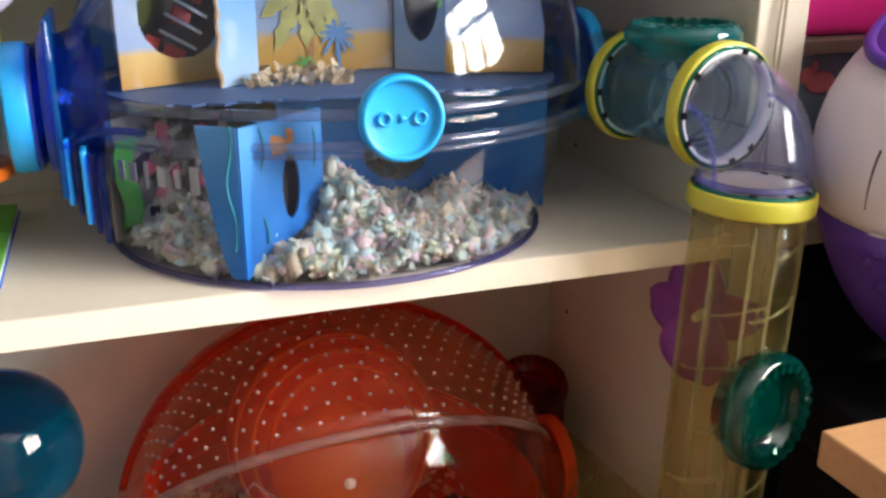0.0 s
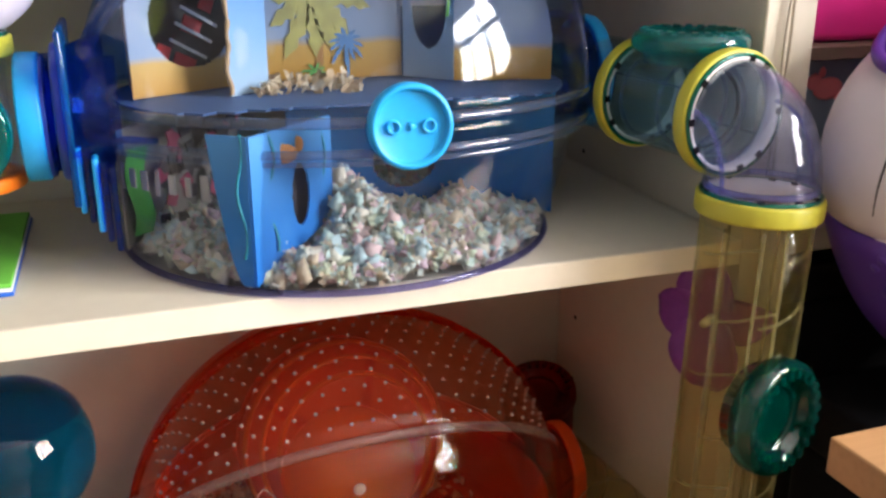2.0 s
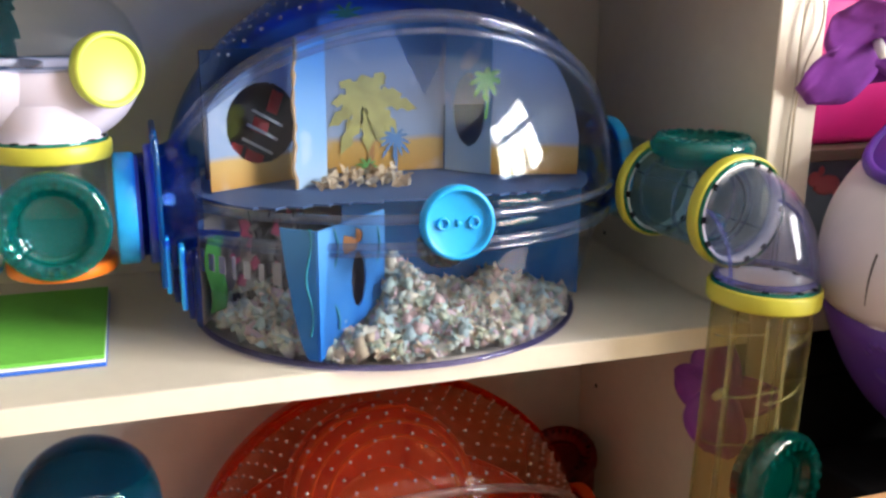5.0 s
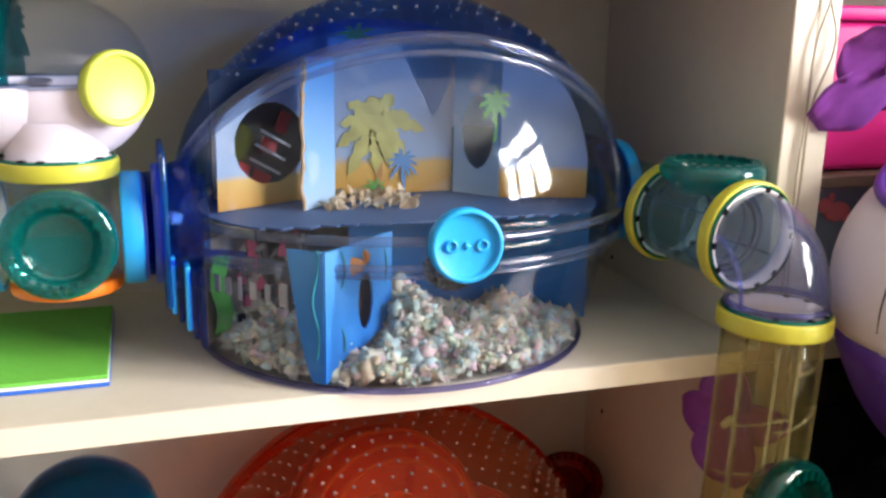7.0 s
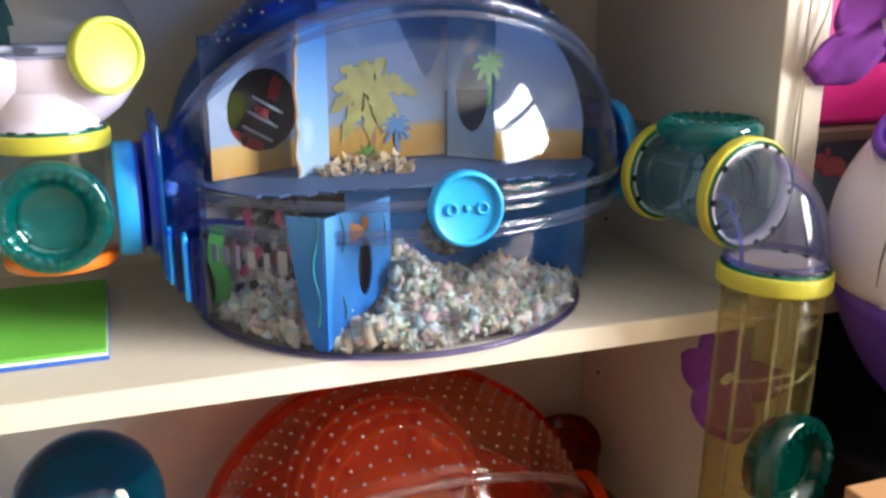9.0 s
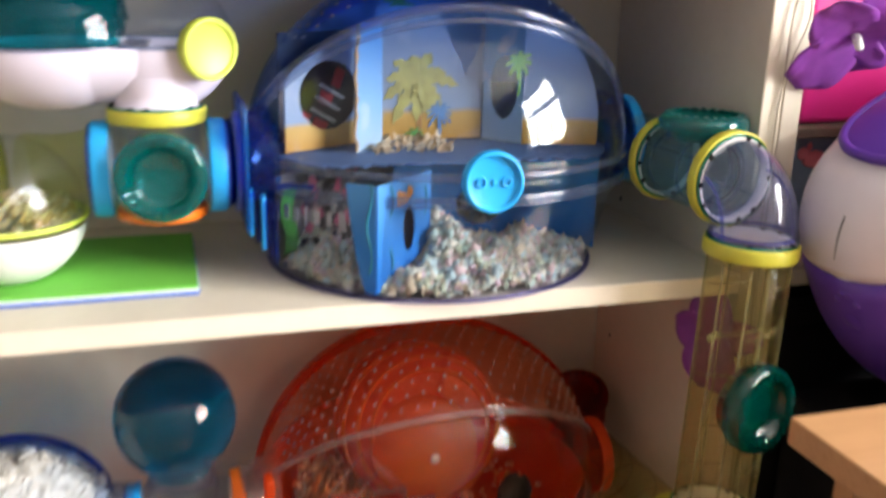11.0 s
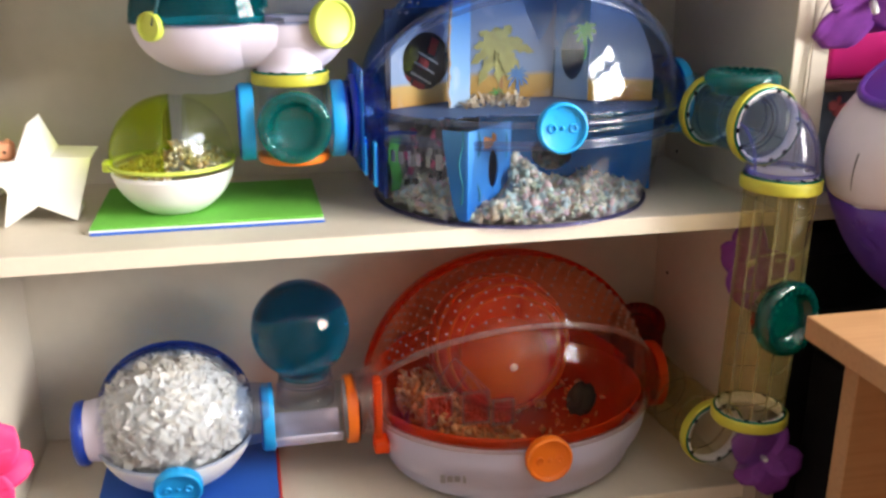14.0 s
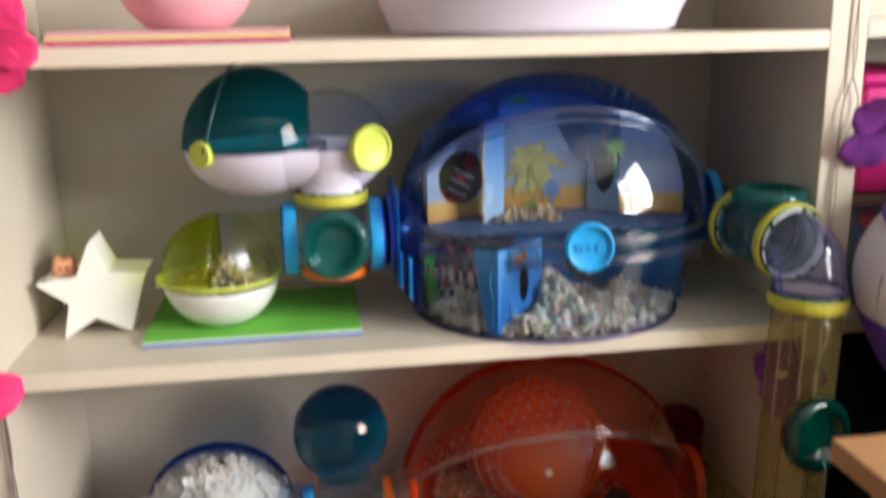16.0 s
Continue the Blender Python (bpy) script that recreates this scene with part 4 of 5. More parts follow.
pod2 = thing("sleeping_pod", (JX, JY, JZ + 0.044), "white two-lobed pod with teal and clear dome and lime plugs", "sleeping pod")


BIG, SMALL = (-0.152, 0.118, PZ), (-0.078, 0.114, PZ)


def lobe(c, r, u, v, up):
    a, k = u * math.tau, v * math.pi / 2
    return Vector((c[0] + r[0] * math.cos(a) * math.cos(k), c[1] + r[1] * math.sin(a) * math.cos(k), c[2] + (r[2] if up else -r[3]) * math.sin(k)))


RB, RS = (0.070, 0.068, 0.074, 0.050), (0.056, 0.054, 0.052, 0.052)
part("basin", grid(lambda u, v: lobe(BIG, RB, u, v, False), 56, 14, closed_u=True), M_LILAC, pod2, "lilac white lower shell")
part("basin", grid(lambda u, v: lobe(SMALL, RS, u, v, False), 56, 14, closed_u=True), M_LILAC, pod2, "lilac white lower shell")
part("basin_bridge", grid(lambda u, v: Vector((-0.138 + 0.055 * u, 0.117 - (0.064 - 0.010 * u) * math.cos(math.pi * v), PZ - 0.0005 - (0.044 + 0.002 * u) * math.sin(math.pi * v))), 8, 24), M_LILAC, pod2)
part("teal_dome", grid(lambda u, v: lobe(BIG, RB, u, v, True), 64, 18, closed_u=True, keep=lambda u, v: lobe(BIG, RB, u, v, True).x < -0.101), C_TEAL, pod2, "teal tinted dome", solid=0.0016)
part("clear_dome", grid(lambda u, v: lobe(SMALL, RS, u, v, True), 64, 18, closed_u=True, keep=lambda u, v: lobe(SMALL, RS, u, v, True).x >= -0.105), C_CLEAR, pod2, "clear dome", solid=0.0016)
for cc, rr, a0, a1 in ((BIG, RB, 40, 320), (SMALL, RS, -118, 118)):
    part("rim", sweep([Vector((cc[0] + (rr[0] + 0.001) * math.cos(radians(a0 + (a1 - a0) * i / 40)), cc[1] + (rr[1] + 0.001) * math.sin(radians(a0 + (a1 - a0) * i / 40)), PZ)) for i in range(41)], 0.0017, 8), C_CLEAREDGE, pod2)
part("door_edge", sweep([(BIG[0] - 0.046 + 0.030 * i / 15, BIG[1] - (0.0555 + 0.016 * i / 15) * math.cos(radians(i * 6)), PZ + (0.0615 + 0.017 * i / 15) * math.sin(radians(i * 6))) for i in range(16)], 0.0017, 8), material("dark_teal_edge", (0.0, 0.06, 0.08), 0.4), pod2, "dark door edge")
part("neck", turned([(0.034, 0.016), (0.0325, 0.008), (0.031, 0.002), (0.030, -0.008), (0.033, -0.009), (0.033, -0.012), (0.029, -0.012)], (JX, JY, JZ + 0.055), (0, 0, 1), 48), M_LILAC, pod2, "lilac white neck")
plug((-0.0440, 0.0665, PZ - 0.001), (0.50, -0.86, 0.02), 0.0225, pod2, M_LIME, "lime plug", False, 0.008)
plug((-0.1985, 0.0665, PZ - 0.001), (-0.62, -0.78, 0.0), 0.0128, pod2, M_LIME, "small lime plug", False, 0.006)

# star box with a small toy
star = thing("star_box", (-0.318, 0.12, SH), "white star-shaped card box open at the top", "star ornament")


def star_pts(r, n=5, turn=0.0):
    return [(rr * math.sin(radians(turn + k * 36)), rr * math.cos(radians(turn + k * 36))) for k, rr in enumerate((r, r * 0.46) * n)]


bm = bmesh.new()
pts = star_pts(0.0515, turn=-1)
zmid = SH + 0.0432
front = [bm.verts.new((-0.318 + x, 0.098 + 0.010 * x / 0.06, zmid + z)) for x, z in pts]
back = [bm.verts.new((-0.318 + x, 0.150 + 0.010 * x / 0.06, zmid + z)) for x, z in pts]
bm.faces.new(front)
for i in range(10):
    if i not in (8, 9):
        bm.faces.new((front[i], front[(i + 1) % 10], back[(i + 1) % 10], back[i]))
bm.faces.new(list(reversed(back)))
bmesh.ops.triangulate(bm, faces=[f for f in bm.faces if len(f.verts) > 4])
part("star_shell", bm, M_STAR, star, smooth=False, solid=0.0016)
part("shelf_strip", box(-0.362, -0.330, 0.100, 0.148, SH + 0.0580, SH + 0.0600, 0.0005), M_STAR, star, smooth=False)
toy = thing("toy_figure", (-0.346, 0.112, SH + 0.0065 + 0.0535), "tiny peach rubber toy on the star box", "toy")
bm = box(-0.356, -0.335, 0.104, 0.122, SH + 0.0065 + 0.0537, SH + 0.0065 + 0.0705, 0.004)
part("body", bm, M_TOY, toy)
for dx in (-0.006, 0.006):
    bm = bmesh.new()
    bmesh.ops.create_icosphere(bm, subdivisions=2, radius=0.003, matrix=pose(-0.3455 + dx, 0.112, SH + 0.0065 + 0.0705))
    part("knob", bm, M_TOY, toy)
    bm = bmesh.new()
    bmesh.ops.create_icosphere(bm, subdivisions=2, radius=0.0014, matrix=pose(-0.345 + dx * 0.55, 0.104, SH + 0.0065 + 0.062))
    part("dot", bm, M_HOLE, toy)

# ---- tubes at the end of the shelf ----
TX, TZ = 0.345, 0.9355
run = thing("tube_run", (TX, -0.04, LOW), "clear tube run with yellow clamp rings beside the bookcase", "tube run")


def shelf_axis(y):
    """The slightly askew axis of the tube that lies along the shelf's end."""
    return Vector((TX - 0.115 * (y + 0.020), y, TZ + 0.010 * (y + 0.020)))


AX = (shelf_axis(-0.1) - shelf_axis(0.1)).normalized()
pipe((BC[0] + BR[0] + 0.016, 0.13, 0.938), (TX - 0.01, 0.13, 0.938), 0.030, run, C_CLEAR, name="inlet_tube")
pipe(shelf_axis(0.165), shelf_axis(-0.018), 0.0305, run, C_TEALISH, name="shelf_tube")
cap(shelf_axis(0.168) + Vector((-0.002, 0, 0.006)), (-0.2, 1, 0.2), 0.034, run, C_TEALCAP, "cap", 0.01, "dark teal end cap")
clamp_ring(shelf_axis(0.062), AX, 0.0365, run, M_YELLOW, None, 0.009, "yellow clamp ring")
clamp_ring(shelf_axis(-0.020), AX, 0.0380, run, M_YELLOW, None, 0.010, "yellow clamp ring")
hub = shelf_axis(0.022)
pipe(hub + Vector((0.002, 0, 0.018)), hub + Vector((0.003, 0, 0.032)), 0.028, run, C_CLEAR, name="top_stub")
cap(hub + Vector((0.003, 0, 0.034)), (0, 0, 1), 0.036, run, C_TEALCAP, "cap", 0.010, "teal translucent cap")
EX, EY = 0.352, -0.047
bend = [(TX + (EX - TX) * math.sin(radians(a)), -0.022 - 0.025 * math.sin(radians(a)), TZ - 0.038 * (1 - math.cos(radians(a)))) for a in range(0, 91, 9)]
part("elbow", sweep(bend, 0.0310, 40), C_ELBOW, run, "clear violet tinted elbow", solid=0.0018)
clamp_ring((EX, EY, 0.8875), (0.03, 0, 1), 0.0365, run, M_YELLOW, None, 0.012, "yellow clamp ring")
for y in (0.048, 0.012, -0.004):
    part("inner_ring", band(shelf_axis(y), AX, 0.0255, 0.0285, 0.0018, 40, 0.0005), C_CLEAREDGE, run)
part("inner_gasket", band(shelf_axis(-0.002), AX, 0.0225, 0.0250, 0.0012, 40, 0.0004), C_GREENCAP, run)
# Pale lines laid along the shelf tube as its highlights.
for a in (60, 150, 240, 330):
    off = Vector((0.0296 * math.cos(radians(a)), 0, 0.0296 * math.sin(radians(a))))
    part("pale_streak", sweep([shelf_axis(0.055) + off, shelf_axis(-0.012) + off], 0.0009, 6), C_CLEAREDGE, run)
for s in (-1, 1):
    part("elbow_edge", sweep([(x + s * 0.0310, y - 0.006 * math.sin(radians(i * 9)), z + 0.006 * math.cos(radians(i * 9))) for i, (x, y, z) in enumerate(bend)], 0.0014, 8), C_ELBOWEDGE, run)
part("elbow_lip", band((EX, EY, TZ - 0.037), (0, 0, 1), 0.0295, 0.0330, 0.004, 48, 0.001), C_ELBOWEDGE, run)
tube = pipe((EX, EY, 0.883), (EX - 0.006, EY, 0.655), 0.0305, run, C_TUBE, 0, "long_tube", C_TUBEEDGE)
for k in range(6):
    z = 0.864 - k * 0.038
    for a0 in (205 + 25 * (k % 2), 300 - 20 * (k % 2)):
        part("rib", sweep([(EX - 0.006 * (0.883 - z) / 0.228 + 0.0312 * math.cos(radians(a)), EY + 0.0312 * math.sin(radians(a)), z + 0.0045 * math.sin(radians((a - a0) * 2.4))) for a in range(a0 - 34, a0 + 35, 4)], 0.0009, 6), C_TUBEEDGE, tube)
# Pale upright lines put the tube's light streaks into its shape and colour.
for a in (25, 80, 140, 200, 240, 265, 320):
    dx, dy = 0.0314 * math.cos(radians(a)), 0.0314 * math.sin(radians(a))
    part("pale_streak", sweep([(EX + dx, EY + dy, 0.878), (EX - 0.003 + dx, EY + dy, 0.77), (EX - 0.006 + dx, EY + dy, 0.660)], 0.0011, 6), C_TUBEEDGE, tube)
cap((0.349, EY - 0.033, 0.7675), (0.30, -1, 0.06), 0.0360, run, C_GREENCAP, "cap", 0.013, "dark green translucent cap")
clamp_ring((EX - 0.006, EY, 0.652), (0, 0, 1), 0.0370, run, M_YELLOW, None, 0.011, "yellow clamp ring")
LX, LZ = 0.335, 0.607
bend2 = [(EX - 0.006 + (LX - EX + 0.006) * (1 - math.cos(radians(a))), EY + 0.040 * (1 - math.cos(radians(a))), 0.646 - (0.646 - LZ) * math.sin(radians(a))) for a in range(0, 91, 9)]
part("elbow", sweep(bend2, 0.0305, 40), C_CLEAR, run, "clear lower elbow", solid=0.0018)
clamp_ring((LX, 0.0, LZ), (0.1, -1, 0), 0.0365, run, M_YELLOW, None, 0.010, "yellow clamp ring")
pipe((LX, 0.0, LZ), (LX - 0.012, 0.175, LZ - 0.004), 0.031, run, C_TUBE, 4, "floor_tube", C_TUBEEDGE)
pipe((0.318, 0.12, 0.615), (LX - 0.01, 0.15, 0.606), 0.030, run, C_TUBE, 0, "inlet_tube")
cap((0.330, 0.190, 0.648), (-0.3, -0.35, 1), 0.034, run, C_CAPRED, "cap", 0.012, "dark red cap")
pipe((0.328, 0.185, 0.60), (0.330, 0.19, 0.644), 0.030, run, C_CAPRED, 0, "stub")

# ---- orange cage on the lower shelf ----
OC, OR = (0.1465, 0.128, 0.618), (0.1620, 0.136, 0.153)
OARC = 46
ocage = thing("hamster_cage", (0.1515, 0.128, LOW), "orange and clear dome hamster cage with lilac base and wheel", "hamster cage")
part("basin", bowl(OC, OC[2] - 0.006, (OR[0] - 0.006, OR[1] - 0.003), LOW + 0.001, (0.141, 0.124), 0.022, belly=0.006), M_LILACSHADE, ocage, "lilac white basin", solid=0.002)
part("visor", lemon_patch(OC, OR, -1, OARC, 10, 170, 20, 60), C_WARM, ocage, "clear front visor", solid=0.0018)
part("back_shell", lemon_patch(OC, [k - 0.004 for k in OR], 166, 196, 12, 168, 24, 56), C_REDDEEP, ocage, "translucent orange red back shell", solid=0.0016)
odome = part("dome", lemon_patch(OC, OR, OARC, 190, 8, 172, 40, 60), C_REDDOME, ocage, "orange tinted back dome with air holes", solid=0.0018)
part("dome_band", lemon_patch(OC, [k + 0.003 for k in OR], 98, 108, 8, 172, 8, 60), C_RED, ocage, "orange red arched band", solid=0.002)
part("dome_rim", sweep([lemon(OC, [k + 0.003 for k in OR], 94, p) for p in range(8, 173, 4)], 0.0028, 10), C_RED, ocage)
part("visor_rim", sweep([lemon(OC, [k + 0.002 for k in OR], OARC, p) for p in range(8, 173, 4)], 0.0036, 12), C_WARMEDGE, ocage, "thick clear arched rim")
bm = bmesh.new()
for i, th in enumerate(range(51, 98, 5)):
    for p in range(32, 150, 5):
        bmesh.ops.create_icosphere(bm, subdivisions=1, radius=0.0018, matrix=Matrix.Translation(lemon(OC, [k + 0.001 for k in OR], th, p + (2.5 if i % 2 else 0))))
part("air_hole_field", bm, C_DOT, odome, "rows of small raised air holes")
part("basin_rim", ellipse_ring(OC, OR[0] - 0.003, OR[1] - 0.001, OC[2] - 0.006, 0.0034), C_WARMEDGE, ocage)
plug((0.149, -0.014, 0.607), (0.0, -1, 0.05), 0.024, ocage, M_ORANGE, "orange round plug")
bm = bmesh.new()
for k, w in enumerate((0.005, 0.006, 0.006, 0.003, 0.005, 0.004, 0.006, 0.003)):
    bmesh.ops.create_cube(bm, size=1.0, matrix=pose(0.048 + k * 0.0072, 0.0175 - 0.0016 * k, 0.576, 14, 0, -14) @ Matrix.Diagonal((w, 0.0008, 0.008 if k % 3 else 0.011, 1)))
part("lettering", bm, M_GREYPRINT, ocage, "small dark printed bars", smooth=False)
for sx, x0 in ((-1, OC[0] - OR[0]), (1, OC[0] + OR[0])):
    part("port_collar", turned([(0.046, -0.018), (0.042, -0.004), (0.036, 0.004), (0.034, 0.014), (0.031, 0.014), (0.031, -0.016)], (x0, 0.12, 0.620), (sx, 0, 0), 48), C_WARMEDGE if sx < 0 else C_RED, ocage)
    part("port_band", band((x0 + sx * 0.010, 0.12, 0.620), (1, 0, 0), 0.032, 0.038 if sx > 0 else 0.0345, 0.011), C_REDDEEP if sx > 0 else C_WARMEDGE, ocage)
part("side_latch", box(OC[0] - OR[0] + 0.002, OC[0] - OR[0] + 0.010, 0.066, 0.084, 0.592, 0.668, 0.002), C_REDDEEP, ocage, "red latch strip")
part("latch_foot", box(OC[0] - OR[0] + 0.000, OC[0] - OR[0] + 0.016, 0.058, 0.080, 0.588, 0.602, 0.002), C_REDDEEP, ocage)
part("inner_tray", bowl(OC, OC[2] + 0.004, (OR[0] - 0.010, OR[1] - 0.009), LOW + 0.030, (0.130, 0.110), 0.014), C_REDDEEP, ocage, "translucent orange red inner tray", solid=0.0015)
part("back_wall", lemon_patch(OC, [k - 0.008 for k in OR], 166, 184, 18, 162, 16, 48), C_REDDEEP, ocage, solid=0.0014)
# exercise wheel inside
wheel = part("wheel", turned([(0.010, 0.010), (0.025, 0.016), (0.055, 0.014), (0.074, 0.004), (0.080, -0.016), (0.080, -0.050), (0.077, -0.050), (0.076, -0.016), (0.068, 0.0), (0.0, 0.006)], (0.148, 0.140, 0.662), (0.05, -1, 0.30), 64), C_REDDEEP, ocage, "translucent red exercise wheel")
part("hub", turned([(0, 0.036), (0.022, 0.033), (0.042, 0.022), (0.050, 0.004), (0.050, -0.008), (0, -0.008)], (0.140, 0.112, 0.655), (0.05, -1, 0.30), 40), C_HUB, wheel, "orange dished hub")
for k in range(5):
    a = k / 5 * math.tau
    q = Vector((0.05, -1, 0.30)).to_track_quat("Z", "Y").to_matrix()
    c = Vector((0.148, 0.14, 0.662))
    part("spoke", sweep([c + q @ Vector((0.03 * math.cos(a), 0.03 * math.sin(a), 0.018)), c + q @ Vector((0.074 * math.cos(a), 0.074 * math.sin(a), 0.006))], 0.004, 8), C_RED, wheel)
for rr, hh in ((0.058, 0.015), (0.070, 0.008), (0.079, -0.012)):
    part("ridge", turned([(rr - 0.002, hh), (rr - 0.0012, hh + 0.003), (rr + 0.0012, hh + 0.003), (rr + 0.002, hh)], (0.148, 0.140, 0.662), (0.05, -1, 0.30), 56), C_HUB, wheel)
bm = bmesh.new()
bmesh.ops.create_icosphere(bm, subdivisions=3, radius=0.0045, matrix=pose(0.138, 0.074, 0.666) @ Matrix.Diagonal((1, 0.6, 1, 1)))
part("axle_button", bm, M_WHITEP, wheel, "white axle button")
# The cage's orange light is mixed into the colours of these shavings.
M_OBED = pieces("orange_lit_shavings", [(0.80, 0.40, 0.14), (0.84, 0.50, 0.22), (0.76, 0.32, 0.08), (0.82, 0.58, 0.32)])


def in_orange(r):
    for _ in range(20):
        x, y = r.uniform(0.02, 0.14) if r.random() < 0.93 else r.uniform(0.14, 0.26), r.uniform(0.03, 0.22)
        if math.hypot((x - OC[0]) / 0.125, (y - OC[1]) / 0.10) < 1:
            h = 0.028 + 0.034 * math.exp(-((x - 0.04) / 0.05) ** 2) + 0.01 * noise.noise((x * 40, y * 40, 7))
            return (x, y, LOW + 0.030 + h * r.uniform(0.5, 1))
    return None


loose("wood_shavings", bits(1500, in_orange, 0.0045, 31, 0.3), M_OBED, "wood shavings in the orange cage, coloured as if lit orange", "shavings")
house = thing("play_house", (0.06, 0.07, LOW + 0.05), "small translucent red house with window frames inside the orange cage", "toy house")
for (x, z, w, h) in ((0.036, 0.628, 0.03, 0.040), (0.076, 0.628, 0.03, 0.038), (0.106, 0.620, 0.024, 0.03)):
    bm = box(x - w / 2, x + w / 2, 0.062, 0.066, z - h / 2, z - h / 2 + 0.002, 0)
    box(x - w / 2, x + w / 2, 0.062, 0.066, z + h / 2 - 0.002, z + h / 2, 0, bm)
    box(x - w / 2, x - w / 2 + 0.002, 0.0622, 0.0658, z - h / 2, z + h / 2, 0, bm)
    box(x + w / 2 - 0.002, x + w / 2, 0.0622, 0.0658, z - h / 2, z + h / 2, 0, bm)
    part("window_frame", bm, C_WARMEDGE, house, smooth=False)
    part("wall_panel", box(x - w / 2, x + w / 2, 0.0668, 0.0685, z - h / 2, z + h / 2, 0), C_RED, house, smooth=False)
part("roof_bar", sweep([(0.020, 0.060, 0.650), (0.052, 0.060, 0.690), (0.088, 0.060, 0.650)], 0.0012, 6), C_WARMEDGE, house)
part("roof_bar", sweep([(0.040, 0.060, 0.640), (0.066, 0.060, 0.672), (0.094, 0.060, 0.632)], 0.0012, 6), C_WARMEDGE, house)
set_at(house, 0.018, 0.0, 0.0)
# Dark lump put in place of a small dark opening in the cage.
blob = thing("dark_blob", (0.222, 0.085, LOW + 0.045), "small dark crumpled blob standing for a dark opening in the orange cage", "nesting")
bm = bmesh.new()
bmesh.ops.create_icosphere(bm, subdivisions=4, radius=1, matrix=pose(0.210, 0.060, 0.628) @ Matrix.Diagonal((0.016, 0.012, 0.018, 1)))
for v in bm.verts:
    v.co += Vector((1, 1, 1)) * (0.004 * noise.noise(v.co * 160))
part("clump", bm, material("dark_rough_lump", (0.012, 0.011, 0.010), 0.9, vary=0.7, grain=250, bump=0.5), blob)

# ---- white nesting sphere, tee and blue ball on the lower shelf ----
WC, WR = (-0.218, 0.115, 0.6260), 0.0745
pad = thing("foam_mat", (-0.23, 0.09, LOW), "royal blue foam sheet with a red edge under the nesting sphere", "mat")
part("blue_layer", box(-0.300, -0.1165, 0.012, 0.20, LOW + 0.0004, LOW + 0.012, 0.001), M_MATBLUE, pad, smooth=False)
part("red_layer", box(-0.1163, -0.1130, 0.013, 0.199, LOW + 0.0004, LOW + 0.011, 0.0006), M_RED, pad, smooth=False)
nestp = thing("nesting_sphere", (WC[0], WC[1], LOW + 0.012), "white and clear plastic sphere packed with white paper shreds", "nesting pod")
WS = (1.08, 0.98, 0.94)


def ws(u, v, lat0, lat1, az0=0, az1=360, g=0.0):
    la, az = radians(lat0 + (lat1 - lat0) * v), radians(az0 + (az1 - az0) * u)
    r = WR + g
    return Vector((WC[0] + r * WS[0] * math.cos(la) * math.cos(az), WC[1] + r * WS[1] * math.cos(la) * math.sin(az), WC[2] + r * WS[2] * math.sin(la) - 0.25 * r * math.cos(la) * math.sin(radians(az0 + (az1 - az0) * u)) * -1 * (0.5 if lat1 <= 0 else 0.5)))


part("basin", grid(lambda u, v: ws(u, v, -66, -12), 56, 14, closed_u=True), M_WHITEP, nestp, "white lower shell", solid=0.0018)
part("clear_dome", grid(lambda u, v: ws(u, v, -12, 64), 56, 20, closed_u=True), C_CLEAR, nestp, "clear upper dome", solid=0.0016)
part("blue_crown", grid(lambda u, v: ws(u, v, 34, 90, g=0.002), 56, 14, closed_u=True, keep=lambda u, v: ws(u, v, 34, 90).y > WC[1] + 0.010), C_BLUE, nestp, "blue tinted crown", solid=0.0014)
part("back_band", sweep([Vector((WC[0] + (WR * WS[0] * 0.95) * math.cos(radians(a)), WC[1] + 0.026, WC[2] + (WR * WS[2] * 0.97 + 0.004) * math.sin(radians(a)))) for a in range(8, 173, 6)], 0.0036, 10), C_BLUEDEEP, nestp, "dark blue translucent arched band")
part("rim", sweep([ws(i / 56, 0, -12, 0, g=0.0015) for i in range(56)], 0.0016, 8, closed=True), C_CLEAREDGE, nestp)
plug((WC[0] + 0.004, WC[1] - WR * 0.92, WC[2] - 0.040), (0, -1, -0.28), 0.024, nestp, M_SKYBLUE, "sky blue round plug")
part("left_neck", turned([(0.040, -0.018), (0.033, -0.004), (0.031, 0.010)], (WC[0] - WR - 0.002, WC[1], WC[2] - 0.006), (-1, 0, -0.05), 40), M_LILAC, nestp)
cap((WC[0] - WR - 0.014, WC[1], WC[2] - 0.008), (-1, 0, -0.05), 0.034, nestp, M_DEEPBLUE, "cap", 0.010, "deep blue end cap", False)
part("right_neck", turned([(0.044, -0.024), (0.036, -0.006), (0.033, 0.004), (0.031, 0.022)], (WC[0] + WR, WC[1], WC[2] - 0.004), (1, 0, -0.03), 40), C_CLEAREDGE, nestp)
M_SHRED = pieces("white_paper_shreds", [(0.93, 0.92, 0.91), (0.95, 0.94, 0.93), (0.91, 0.89, 0.86), (0.94, 0.93, 0.91), (0.84, 0.81, 0.76)])


def in_sphere(r):
    la, az, k = math.asin(r.uniform(-0.25, 0.98)), r.uniform(0, math.tau), 0.86 + 0.07 * r.random()
    return (WC[0] + WR * WS[0] * k * math.cos(la) * math.cos(az), WC[1] + WR * WS[1] * k * math.cos(la) * math.sin(az), WC[2] + WR * WS[2] * k * math.sin(la))


